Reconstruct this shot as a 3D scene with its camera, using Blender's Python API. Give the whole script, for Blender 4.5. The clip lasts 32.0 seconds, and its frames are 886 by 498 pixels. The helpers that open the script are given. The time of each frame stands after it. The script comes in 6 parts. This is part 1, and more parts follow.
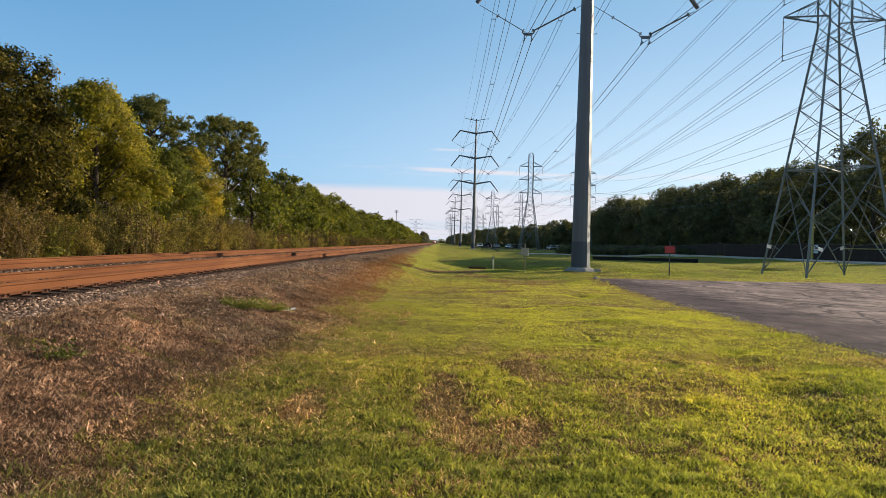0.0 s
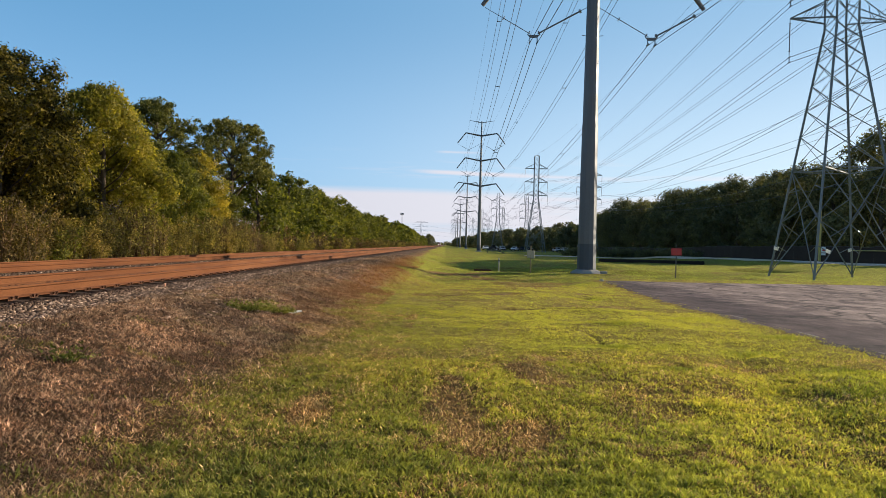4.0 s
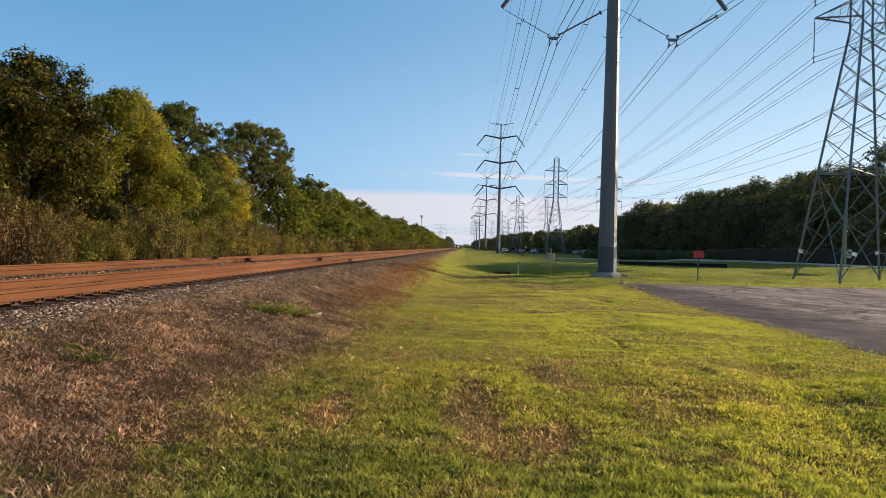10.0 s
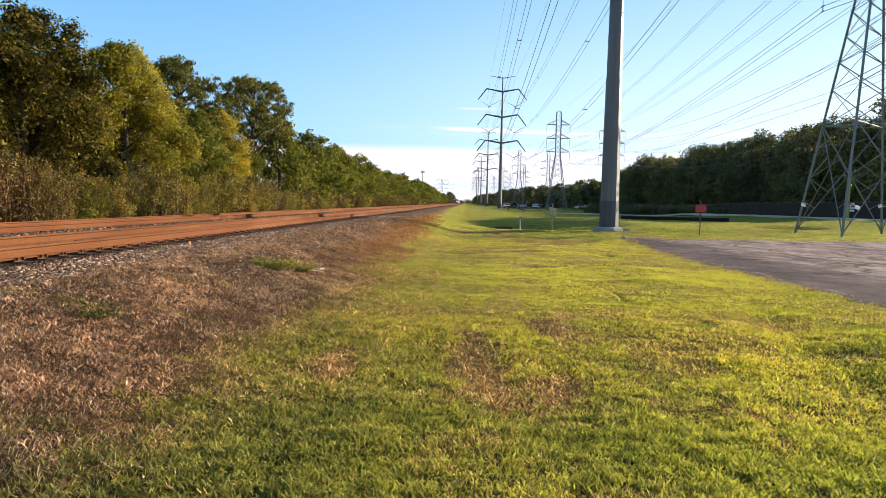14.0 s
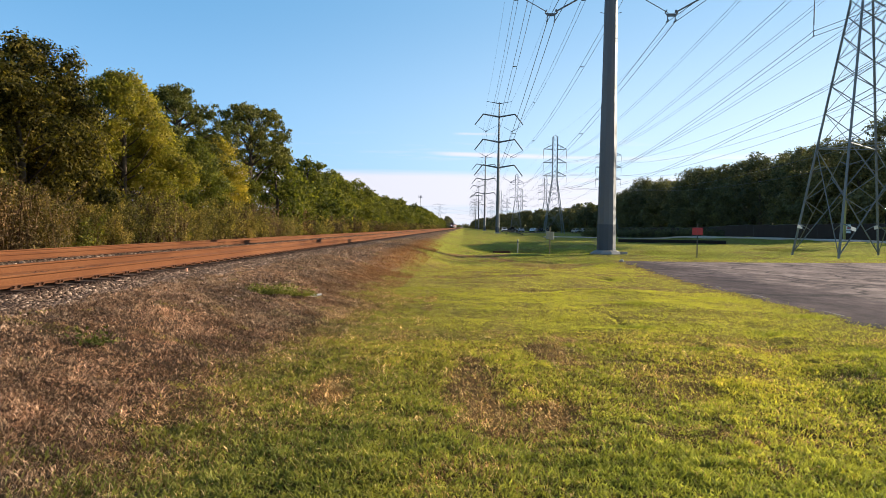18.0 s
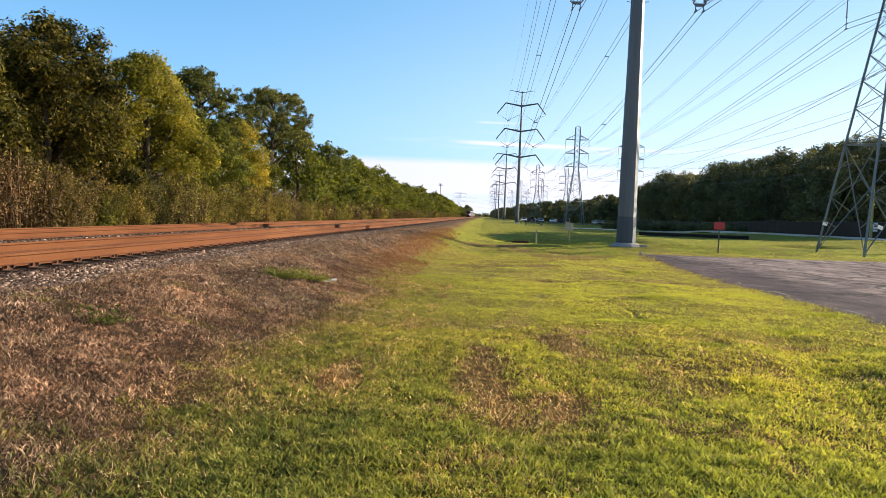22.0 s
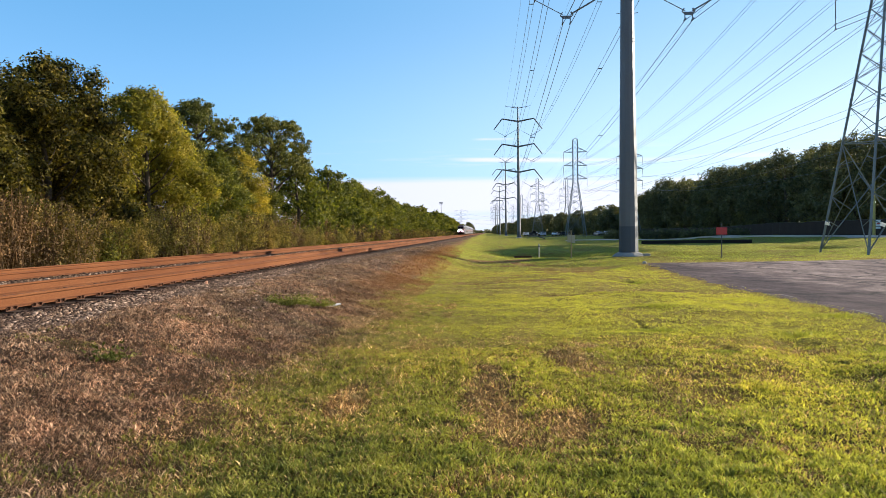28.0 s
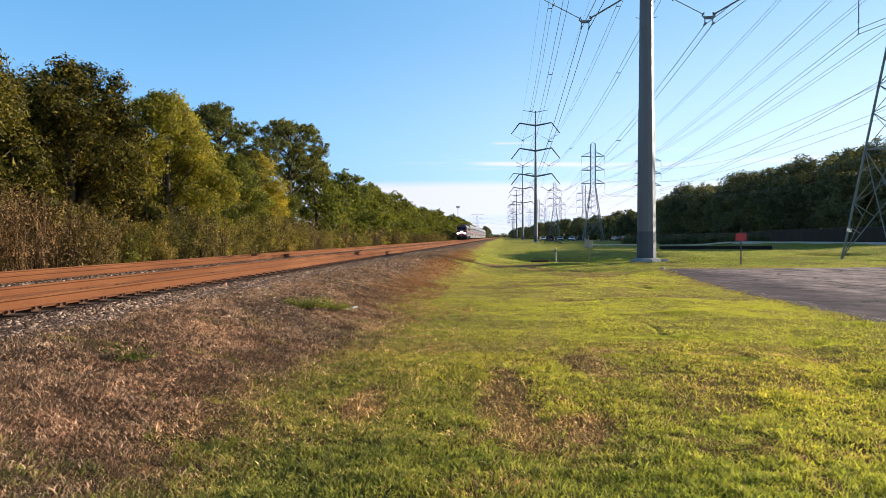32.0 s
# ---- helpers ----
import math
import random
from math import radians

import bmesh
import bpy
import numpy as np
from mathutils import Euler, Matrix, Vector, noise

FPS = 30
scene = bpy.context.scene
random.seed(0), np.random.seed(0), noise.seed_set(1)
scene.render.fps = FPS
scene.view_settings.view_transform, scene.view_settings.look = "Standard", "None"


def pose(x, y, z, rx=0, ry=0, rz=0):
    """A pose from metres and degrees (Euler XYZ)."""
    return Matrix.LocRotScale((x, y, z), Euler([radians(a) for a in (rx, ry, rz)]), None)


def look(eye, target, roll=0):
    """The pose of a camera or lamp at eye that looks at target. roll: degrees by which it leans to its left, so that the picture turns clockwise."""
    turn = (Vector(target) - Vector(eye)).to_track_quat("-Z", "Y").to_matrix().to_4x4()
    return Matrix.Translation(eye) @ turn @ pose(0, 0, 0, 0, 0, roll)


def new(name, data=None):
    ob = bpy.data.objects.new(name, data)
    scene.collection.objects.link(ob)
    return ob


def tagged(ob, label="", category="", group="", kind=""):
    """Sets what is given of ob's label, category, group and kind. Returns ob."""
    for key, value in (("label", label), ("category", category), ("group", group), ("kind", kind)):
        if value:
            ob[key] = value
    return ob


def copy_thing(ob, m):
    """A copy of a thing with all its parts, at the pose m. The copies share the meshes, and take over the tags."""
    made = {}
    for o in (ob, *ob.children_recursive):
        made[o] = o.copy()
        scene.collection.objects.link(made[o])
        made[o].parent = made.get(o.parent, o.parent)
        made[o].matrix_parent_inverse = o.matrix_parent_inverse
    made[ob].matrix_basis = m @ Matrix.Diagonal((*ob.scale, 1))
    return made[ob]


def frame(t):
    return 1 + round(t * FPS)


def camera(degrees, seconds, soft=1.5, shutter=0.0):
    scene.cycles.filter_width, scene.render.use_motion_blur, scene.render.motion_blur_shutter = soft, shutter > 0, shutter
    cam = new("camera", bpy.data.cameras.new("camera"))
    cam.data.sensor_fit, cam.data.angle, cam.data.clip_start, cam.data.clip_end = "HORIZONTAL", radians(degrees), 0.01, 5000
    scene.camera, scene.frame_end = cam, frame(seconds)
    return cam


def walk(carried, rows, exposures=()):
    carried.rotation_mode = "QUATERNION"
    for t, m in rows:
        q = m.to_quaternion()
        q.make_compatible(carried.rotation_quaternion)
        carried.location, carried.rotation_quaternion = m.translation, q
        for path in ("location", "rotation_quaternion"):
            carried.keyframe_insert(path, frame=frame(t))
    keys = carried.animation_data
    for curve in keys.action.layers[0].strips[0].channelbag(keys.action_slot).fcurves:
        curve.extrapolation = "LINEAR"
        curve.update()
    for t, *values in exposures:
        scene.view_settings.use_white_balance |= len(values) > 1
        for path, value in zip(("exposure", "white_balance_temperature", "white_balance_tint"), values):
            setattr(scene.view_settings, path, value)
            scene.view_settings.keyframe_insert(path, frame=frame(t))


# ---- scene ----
cam = camera(66.3, 32.0, soft=0.7)
# seconds, x, y, z, pitch, roll, yaw of the hand-held camera
PATH = [
    (0.0, 0.000, 0.000, 1.550, -0.53, -1.50, -0.17),
    (0.5, 0.000, -0.000, 1.561, -0.20, -1.51, -0.11),
    (1.0, -0.005, -0.003, 1.548, -0.45, -1.44, 0.17),
    (1.5, -0.008, 0.004, 1.550, -0.64, -1.28, 0.29),
    (2.0, -0.000, 0.007, 1.549, -0.56, -1.22, -0.24),
    (2.5, -0.005, 0.004, 1.550, -0.36, -1.37, 0.04),
    (4.5, -0.008, 0.009, 1.548, -0.33, -1.46, 0.54),
    (5.0, -0.013, 0.014, 1.547, -0.20, -1.60, 1.11),
    (5.5, -0.017, 0.024, 1.552, -0.15, -1.66, 1.42),
    (6.0, -0.022, 0.024, 1.548, -0.23, -1.81, 1.56),
    (6.5, -0.023, 0.028, 1.549, -0.40, -1.95, 1.59),
    (7.0, -0.026, 0.035, 1.547, -0.65, -1.77, 1.43),
    (7.5, -0.018, 0.026, 1.551, -0.33, -1.54, 1.61),
    (8.0, -0.021, 0.026, 1.549, -0.15, -1.88, 1.65),
    (8.5, -0.025, 0.026, 1.552, 0.03, -2.08, 1.80),
    (9.0, -0.025, 0.029, 1.547, -0.13, -1.94, 2.06),
    (9.5, -0.014, 0.008, 1.547, -0.24, -1.50, 2.13),
    (10.0, -0.021, 0.024, 1.552, -0.17, -1.45, 1.93),
    (10.5, -0.017, 0.016, 1.550, -0.01, -1.39, 2.09),
    (11.0, -0.014, 0.013, 1.547, -0.32, -1.70, 1.95),
    (11.5, -0.031, 0.036, 1.529, -1.41, -2.89, 3.02),
    (12.0, -0.063, 0.042, 1.534, -2.44, -3.65, 3.94),
    (12.5, -0.036, 0.034, 1.534, -3.56, -1.86, 3.46),
    (13.0, -0.038, 0.046, 1.534, -4.13, -2.07, 1.86),
    (13.5, -0.028, 0.053, 1.535, -4.22, -1.65, 2.02),
    (14.0, -0.029, 0.047, 1.536, -3.93, -1.19, 2.05),
    (14.5, -0.020, 0.048, 1.538, -3.87, -0.74, 2.10),
    (15.0, -0.016, 0.039, 1.538, -3.16, -0.88, 2.32),
    (15.5, -0.022, 0.044, 1.545, -2.26, -1.18, 2.08),
    (17.5, -0.011, 0.039, 1.543, -1.66, -0.81, 1.73),
    (18.0, -0.008, 0.027, 1.544, -1.86, -0.76, 1.87),
    (18.5, -0.009, 0.031, 1.544, -1.94, -0.79, 2.36),
    (19.0, -0.006, 0.026, 1.543, -2.20, -0.59, 2.25),
    (19.5, -0.005, 0.039, 1.537, -2.53, -0.46, 1.99),
    (20.0, 0.008, 0.043, 1.538, -3.19, -0.19, 1.42),
    (20.5, 0.003, 0.059, 1.546, -1.90, -0.45, 1.78),
    (21.0, 0.015, 0.046, 1.542, -1.51, -0.51, 2.54),
    (21.5, 0.028, 0.062, 1.540, -1.95, -1.53, 2.80),
    (22.0, 0.047, 0.102, 1.533, -2.88, -2.12, 3.53),
    (22.5, 0.072, 0.111, 1.546, -1.38, -0.83, 3.51),
    (23.0, 0.060, 0.099, 1.550, -1.19, 0.37, 4.44),
    (23.5, 0.067, 0.110, 1.551, -1.31, 0.85, 4.27),
    (24.0, 0.074, 0.114, 1.547, -1.27, 0.65, 3.81),
    (24.5, 0.070, 0.106, 1.547, -1.31, 0.44, 3.93),
    (25.0, 0.065, 0.103, 1.546, -1.25, 0.08, 3.57),
    (25.5, 0.056, 0.099, 1.551, -1.15, 0.05, 3.33),
    (27.5, 0.064, 0.114, 1.548, -1.44, 0.40, 3.56),
    (28.0, 0.072, 0.111, 1.551, -1.33, 0.71, 3.70),
    (28.5, 0.078, 0.104, 1.546, -1.15, 0.82, 3.83),
    (29.0, 0.069, 0.099, 1.549, -0.94, 0.45, 3.83),
    (29.5, 0.061, 0.114, 1.540, -1.01, 0.35, 4.17),
    (30.0, 0.067, 0.095, 1.547, -1.05, 0.64, 4.27),
    (30.5, 0.069, 0.088, 1.546, -1.16, 0.48, 4.32),
    (31.0, 0.064, 0.105, 1.543, -1.00, 0.23, 4.54),
    (31.5, 0.060, 0.093, 1.545, -1.08, 0.30, 4.82),
    (32.0, 0.065, 0.070, 1.559, -1.00, 0.29, 5.10),
]

# how far the camera opens up on the way, in stops, and its white balance in kelvin
LIGHTNESS = ((0.0, 0.04, 6550), (1.0, 0.0, 6550), (2.0, 0.04, 6570), (5.0, 0.0, 6490), (7.0, 0.05, 6450), (8.0, 0.0, 6440), (11.0, -0.03, 6440), (12.0, 0.36, 6500), (13.0, 0.48, 6560), (15.0, 0.45, 6530), (18.0, 0.25, 6430),
             (19.0, 0.30, 6430), (20.0, 0.42, 6450), (21.0, 0.29, 6390), (22.0, 0.40, 6330), (23.0, 0.34, 6200), (28.0, 0.35, 6130), (29.0, 0.27, 6120), (30.0, 0.25, 6120), (31.0, 0.33, 6130), (32.0, 0.33, 6130))
walk(cam, [(t, pose(x, y, z, 90 + p, r, w)) for t, x, y, z, p, r, w in PATH],
     exposures=[(t, e + 1.0, k, 10.0) for t, e, k in LIGHTNESS])

# ---------------------------------------------------------------- daylight
SUN_AZ, SUN_EL = radians(71.7), radians(17.2)
SUN_DIR = Vector((math.sin(SUN_AZ) * math.cos(SUN_EL), math.cos(SUN_AZ) * math.cos(SUN_EL), math.sin(SUN_EL)))
sun = new("sun", bpy.data.lights.new("sun", "SUN"))
sun.data.energy, sun.data.angle, sun.data.color = 5.0, radians(0.6), (1.0, 0.86, 0.66)
sun.matrix_world = look(SUN_DIR * 200, (0, 0, 0))

world = bpy.data.worlds.new("world")
scene.world = world
world.use_nodes = True
wn, wl = world.node_tree.nodes, world.node_tree.links
wn.clear()
sky = wn.new("ShaderNodeTexSky")
sky.sky_type, sky.sun_disc = "NISHITA", False
sky.sun_elevation, sky.sun_rotation = SUN_EL, SUN_AZ
sky.air_density, sky.dust_density, sky.ozone_density = 1.0, 0.62, 1.6
wc = wn.new("ShaderNodeTexCoord")
wsep = wn.new("ShaderNodeSeparateXYZ")
wl.new(wc.outputs["Generated"], wsep.inputs[0])


def wmath(op, a, b):
    n = wn.new("ShaderNodeMath"); n.operation = op
    for i, v in enumerate((a, b)):
        if isinstance(v, (int, float)):
            n.inputs[i].default_value = v
        else:
            wl.new(v, n.inputs[i])
    return n.outputs[0]


def wspan(v, a, b, hi=1.0, lo=0.0):
    n = wn.new("ShaderNodeMapRange"); n.interpolation_type = "SMOOTHSTEP"
    for k, q in (("From Min", a), ("From Max", b), ("To Min", lo), ("To Max", hi)):
        n.inputs[k].default_value = q
    wl.new(v, n.inputs["Value"])
    return n.outputs[0]


def wblend(fac, a, b):
    n = wn.new("ShaderNodeMix"); n.data_type = "RGBA"
    for k, v in (("Factor", fac), ("A", a), ("B", b)):
        if isinstance(v, (int, float)):
            n.inputs[k].default_value = v
        elif isinstance(v, tuple):
            n.inputs[k].default_value = (*v, 1)
        else:
            wl.new(v, n.inputs[k])
    return n.outputs["Result"]


def wnoise(loc, scale, detail, rough):
    m = wn.new("ShaderNodeMapping")
    m.inputs["Location"].default_value, m.inputs["Scale"].default_value = loc, scale
    wl.new(wc.outputs["Generated"], m.inputs[0])
    n = wn.new("ShaderNodeTexNoise")
    n.inputs["Scale"].default_value, n.inputs["Detail"].default_value, n.inputs["Roughness"].default_value = 1.0, detail, rough
    wl.new(m.outputs[0], n.inputs["Vector"])
    return n.outputs["Fac"]


wx, wy, wz = wsep.outputs["X"], wsep.outputs["Y"], wsep.outputs["Z"]
whsv = wn.new("ShaderNodeHueSaturation"); whsv.inputs["Saturation"].default_value = 1.2
wl.new(sky.outputs[0], whsv.inputs["Color"])
# thin haze ahead: evens the blue out and pales it towards the sun and the horizon
wside = wspan(wx, -0.50, 0.60)
wlow = wblend(wside, (1.55, 3.10, 5.05), (4.05, 5.05, 6.00))
whigh = wblend(wside, (0.80, 2.16, 3.85), (1.92, 3.28, 4.75))
whaze = wblend(wspan(wz, 0.07, 0.36), wlow, whigh)
wcolor = wblend(wmath("MULTIPLY", wspan(wz, 0.80, 0.36, 0.85), wspan(wy, -0.1, 0.35)), whsv.outputs[0], whaze)
# a pale bank of level cloud over the horizon, breaking up towards the sun
wsoft, wfine = wnoise((2.3, 0.4, 1.2), (2.2, 2.2, 46), 6, 0.6), wnoise((5.1, 1.4, 3.2), (7.0, 7.0, 120), 6, 0.62)
wedge = wmath("ADD", wz, wmath("MULTIPLY", wsoft, -0.018))
wbank = wmath("MULTIPLY", wspan(wedge, 0.0735, 0.060, 0.92), wspan(wsoft, 0.34, 0.52, 1.0, 0.50))
wrags = wmath("MULTIPLY", wspan(wsoft, 0.50, 0.62, 0.8), wmath("MULTIPLY", wspan(wz, 0.118, 0.085), wspan(wx, 0.06, 0.22)))
# one long thin streak over the end of the line, with a wisp above it
wband = wmath("ABSOLUTE", wmath("ADD", wmath("ADD", wz, wmath("MULTIPLY", wx, 0.030)), -0.1065), 0.0)
wstreak = wspan(wmath("ADD", wband, wmath("MULTIPLY", wfine, 0.0075)), 0.0085, 0.0030, 0.95)
wstreak = wmath("MULTIPLY", wstreak, wmath("MULTIPLY", wspan(wx, -0.075, 0.0), wspan(wx, 0.36, 0.10)))
wwisp = wspan(wmath("ADD", wmath("ABSOLUTE", wmath("ADD", wz, -0.136), 0.0), wmath("MULTIPLY", wfine, 0.011)), 0.0085, 0.0045, 0.7)
wwisp = wmath("MULTIPLY", wwisp, wmath("MULTIPLY", wspan(wx, -0.025, 0.0), wspan(wx, 0.055, 0.02)))
wthin = wmath("MULTIPLY", wspan(wfine, 0.54, 0.74, 0.22), wmath("MULTIPLY", wspan(wz, 0.150, 0.110), wspan(wz, 0.06, 0.09)))
wclouds = wmath("MAXIMUM", wmath("MAXIMUM", wbank, wrags), wmath("MAXIMUM", wmath("MULTIPLY", wmath("MAXIMUM", wstreak, wwisp), wspan(wy, 0.5, 0.8)), wthin))
wcloud = wblend(wside, (4.15, 4.08, 4.55), (5.2, 5.1, 5.5))
wbg = wn.new("ShaderNodeBackground"); wbg.inputs["Strength"].default_value = 0.086
wout = wn.new("ShaderNodeOutputWorld")
wl.new(wblend(wclouds, wcolor, wcloud), wbg.inputs[0]); wl.new(wbg.outputs[0], wout.inputs[0])


# ---------------------------------------------------------------- materials
class Mat:
    """A principled material with small helpers for its node tree."""
    def __init__(self, name, rough=0.8, metal=0.0, color=(0.5, 0.5, 0.5)):
        self.m = bpy.data.materials.new(name)
        self.m.use_nodes = True
        self.n, self.l = self.m.node_tree.nodes, self.m.node_tree.links
        self.b = self.n["Principled BSDF"]
        self.b.inputs["Roughness"].default_value, self.b.inputs["Metallic"].default_value = rough, metal
        self.b.inputs["Base Color"].default_value = (*color, 1)
        if rough >= 0.88:
            self.b.inputs["Specular IOR Level"].default_value = 0.06
        self.geo = self.n.new("ShaderNodeNewGeometry")
        self.obj = self.n.new("ShaderNodeObjectInfo")
        self.tc = self.n.new("ShaderNodeTexCoord")

    def noise(self, scale, detail=4, stretch=None, local=False, rough=0.55):
        t = self.n.new("ShaderNodeTexNoise")
        t.inputs["Scale"].default_value, t.inputs["Detail"].default_value, t.inputs["Roughness"].default_value = scale, detail, rough
        src = self.tc.outputs["Object"] if local else self.geo.outputs["Position"]
        if stretch:
            mp = self.n.new("ShaderNodeMapping")
            mp.inputs["Scale"].default_value = stretch
            self.l.new(src, mp.inputs[0])
            src = mp.outputs[0]
        self.l.new(src, t.inputs["Vector"])
        return t.outputs["Fac"]

    def ramp(self, fac, *stops):
        r = self.n.new("ShaderNodeValToRGB")
        el = r.color_ramp.elements
        while len(el) < len(stops):
            el.new(0.5)
        for e, (p, c) in zip(el, stops):
            e.position, e.color = p, (*c, 1) if len(c) == 3 else c
        self.l.new(fac, r.inputs[0])
        return r.outputs[0]

    def span(self, fac, a, b, lo=0.0, hi=1.0):
        r = self.n.new("ShaderNodeMapRange")
        for k, v in (("From Min", a), ("From Max", b), ("To Min", lo), ("To Max", hi)):
            r.inputs[k].default_value = v
        self.l.new(fac, r.inputs["Value"])
        return r.outputs[0]

    def mix(self, fac, a, b, how="MIX"):
        x = self.n.new("ShaderNodeMix")
        x.data_type, x.blend_type = "RGBA", how
        for k, v in (("Factor", fac), ("A", a), ("B", b)):
            if isinstance(v, (int, float)):
                x.inputs[k].default_value = v
            elif isinstance(v, tuple):
                x.inputs[k].default_value = (*v, 1)
            else:
                self.l.new(v, x.inputs[k])
        return x.outputs["Result"]

    def attr(self, name):
        a = self.n.new("ShaderNodeAttribute")
        a.attribute_name = name
        return a.outputs["Fac"]

    def color(self, out):
        self.l.new(out, self.b.inputs["Base Color"])
        return self

    def roughness(self, out):
        self.l.new(out, self.b.inputs["Roughness"])
        return self

    def bump(self, fac, strength=0.5, dist=0.02):
        b = self.n.new("ShaderNodeBump")
        b.inputs["Strength"].default_value, b.inputs["Distance"].default_value = strength, dist
        self.l.new(fac, b.inputs["Height"])
        self.l.new(b.outputs[0], self.b.inputs["Normal"])
        return self

    def leafy(self, share, tint):
        """Let light through thin leaves."""
        t = self.n.new("ShaderNodeBsdfTranslucent")
        col = self.b.inputs["Base Color"]
        src = col.links[0].from_socket if col.links else None
        if src:
            self.l.new(self.mix(1.0, src, tint, "MULTIPLY"), t.inputs[0])
        x = self.n.new("ShaderNodeMixShader")
        x.inputs[0].default_value = share
        self.l.new(self.b.outputs[0], x.inputs[1]); self.l.new(t.outputs[0], x.inputs[2])
        self.l.new(x.outputs[0], self.n["Material Output"].inputs[0])
        return self


def foliage(name, dark, mid, light, share=0.35, rough=0.6):
    m = Mat(name, rough)
    isl = m.geo.outputs["Random Per Island"]
    c = m.ramp(isl, (0.0, dark), (0.5, mid), (1.0, light))
    big = m.ramp(m.noise(0.35, 3), (0.35, (0.70, 0.72, 0.7)), (0.65, (1.18, 1.1, 0.98)))
    c = m.mix(1.0, c, big, "MULTIPLY")
    c = m.mix(1.0, c, m.ramp(m.noise(1.5, 3), (0.36, (0.62, 0.66, 0.68)), (0.64, (1.36, 1.28, 1.14))), "MULTIPLY")
    own = m.ramp(m.obj.outputs["Random"], (0.0, (0.72, 0.80, 0.80)), (1.0, (1.12, 1.10, 0.95)))
    m.color(m.mix(1.0, c, own, "MULTIPLY"))
    m.b.inputs["Specular IOR Level"].default_value = 0.10
    return m.leafy(share, (1.5, 1.6, 0.6))


def plain(name, a, b, rough=0.6, metal=0.0, scale=6.0, bump=0.15, local=True, fine=40.0):
    m = Mat(name, rough, metal)
    n1, n2 = m.noise(scale, 5, local=local), m.noise(fine, 3, local=local)
    c = m.mix(n1, a, b)
    m.color(m.mix(m.span(n2, 0.3, 0.7, 0.0, 0.35), c, tuple(v * 0.7 for v in a)))
    m.roughness(m.span(n1, 0.3, 0.7, max(0.05, rough - 0.1), min(1, rough + 0.1)))
    return m.bump(n2, bump, 0.004)


def glow(name, color, power):
    m = Mat(name, 0.3)
    m.b.inputs["Emission Color"].default_value = (*color, 1)
    m.b.inputs["Emission Strength"].default_value = power
    return m


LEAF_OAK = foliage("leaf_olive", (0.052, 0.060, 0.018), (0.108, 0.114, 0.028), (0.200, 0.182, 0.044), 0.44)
# sunlight on the yellow-green crowns is put into this leaf colour
LEAF_LIT = foliage("leaf_lit_yellow_green", (0.142, 0.124, 0.026), (0.240, 0.200, 0.040), (0.352, 0.282, 0.070), 0.52)
LEAF_PINE = foliage("needle_dark_green", (0.058, 0.062, 0.024), (0.118, 0.118, 0.042), (0.200, 0.184, 0.066), 0.3)
# lifted and flattened: glare over the woods put into the leaf colour
LEAF_DARK = foliage("leaf_deep_green", (0.112, 0.112, 0.076), (0.135, 0.132, 0.080), (0.165, 0.158, 0.084), 0.18)
# shade on the leftmost trees is put into this leaf colour
LEAF_SHADE = foliage("leaf_shaded_brown_green", (0.028, 0.025, 0.008), (0.090, 0.075, 0.018), (0.252, 0.190, 0.045), 0.36)
LEAF_BRUSH = foliage("leaf_brush", (0.038, 0.030, 0.013), (0.108, 0.080, 0.034), (0.205, 0.146, 0.066))
LEAF_THICKET = foliage("leaf_thicket", (0.074, 0.064, 0.024), (0.196, 0.158, 0.054), (0.370, 0.278, 0.100), 0.38)
STEM_BRUSH = foliage("dry_stem", (0.060, 0.035, 0.021), (0.118, 0.074, 0.044), (0.205, 0.134, 0.078), 0.15)
BARK = plain("bark", (0.060, 0.045, 0.032), (0.120, 0.095, 0.070), 0.95, 0, 3, 0.6, fine=25)
STEEL = plain("galvanised_steel", (0.115, 0.122, 0.130), (0.160, 0.168, 0.176), 0.6, 0.3, 1.2, 0.1, fine=15)
LATTICE = plain("lattice_steel", (0.130, 0.150, 0.150), (0.200, 0.222, 0.222), 0.6, 0.15, 1.0, 0.1, fine=14)
COATING = plain("base_coating", (0.055, 0.066, 0.082), (0.075, 0.088, 0.106), 0.7, 0.0, 1.5, 0.2)
CONCRETE = plain("concrete", (0.27, 0.25, 0.22), (0.38, 0.355, 0.315), 0.9, 0, 3, 0.4)
WIRE = plain("aluminium_wire", (0.06, 0.063, 0.066), (0.10, 0.103, 0.106), 0.5, 0.6, 4, 0.0)
INSULATOR = plain("grey_insulator", (0.10, 0.11, 0.12), (0.17, 0.18, 0.19), 0.4, 0, 5, 0.05)
TIMBER = plain("creosote_tie", (0.050, 0.032, 0.022), (0.100, 0.066, 0.046), 0.95, 0, 5, 0.7)
DARK_IRON = plain("dark_iron", (0.018, 0.016, 0.015), (0.040, 0.033, 0.030), 0.95, 0.0, 8, 0.3)
RUST_PLATE = plain("rusted_plate", (0.070, 0.035, 0.022), (0.130, 0.065, 0.040), 0.9, 0.1, 8, 0.4)
RED_PAINT = plain("red_paint", (0.42, 0.030, 0.030), (0.52, 0.050, 0.045), 0.5, 0, 4, 0.05)
WHITE_PAINT = plain("white_paint", (0.68, 0.67, 0.63), (0.80, 0.79, 0.75), 0.6, 0, 4, 0.05)
TAN_SIGN = plain("weathered_sign", (0.30, 0.28, 0.22), (0.40, 0.38, 0.30), 0.6, 0, 4, 0.05)
POST_WOOD = plain("weathered_wood", (0.22, 0.17, 0.10), (0.34, 0.27, 0.16), 0.9, 0, 6, 0.4)
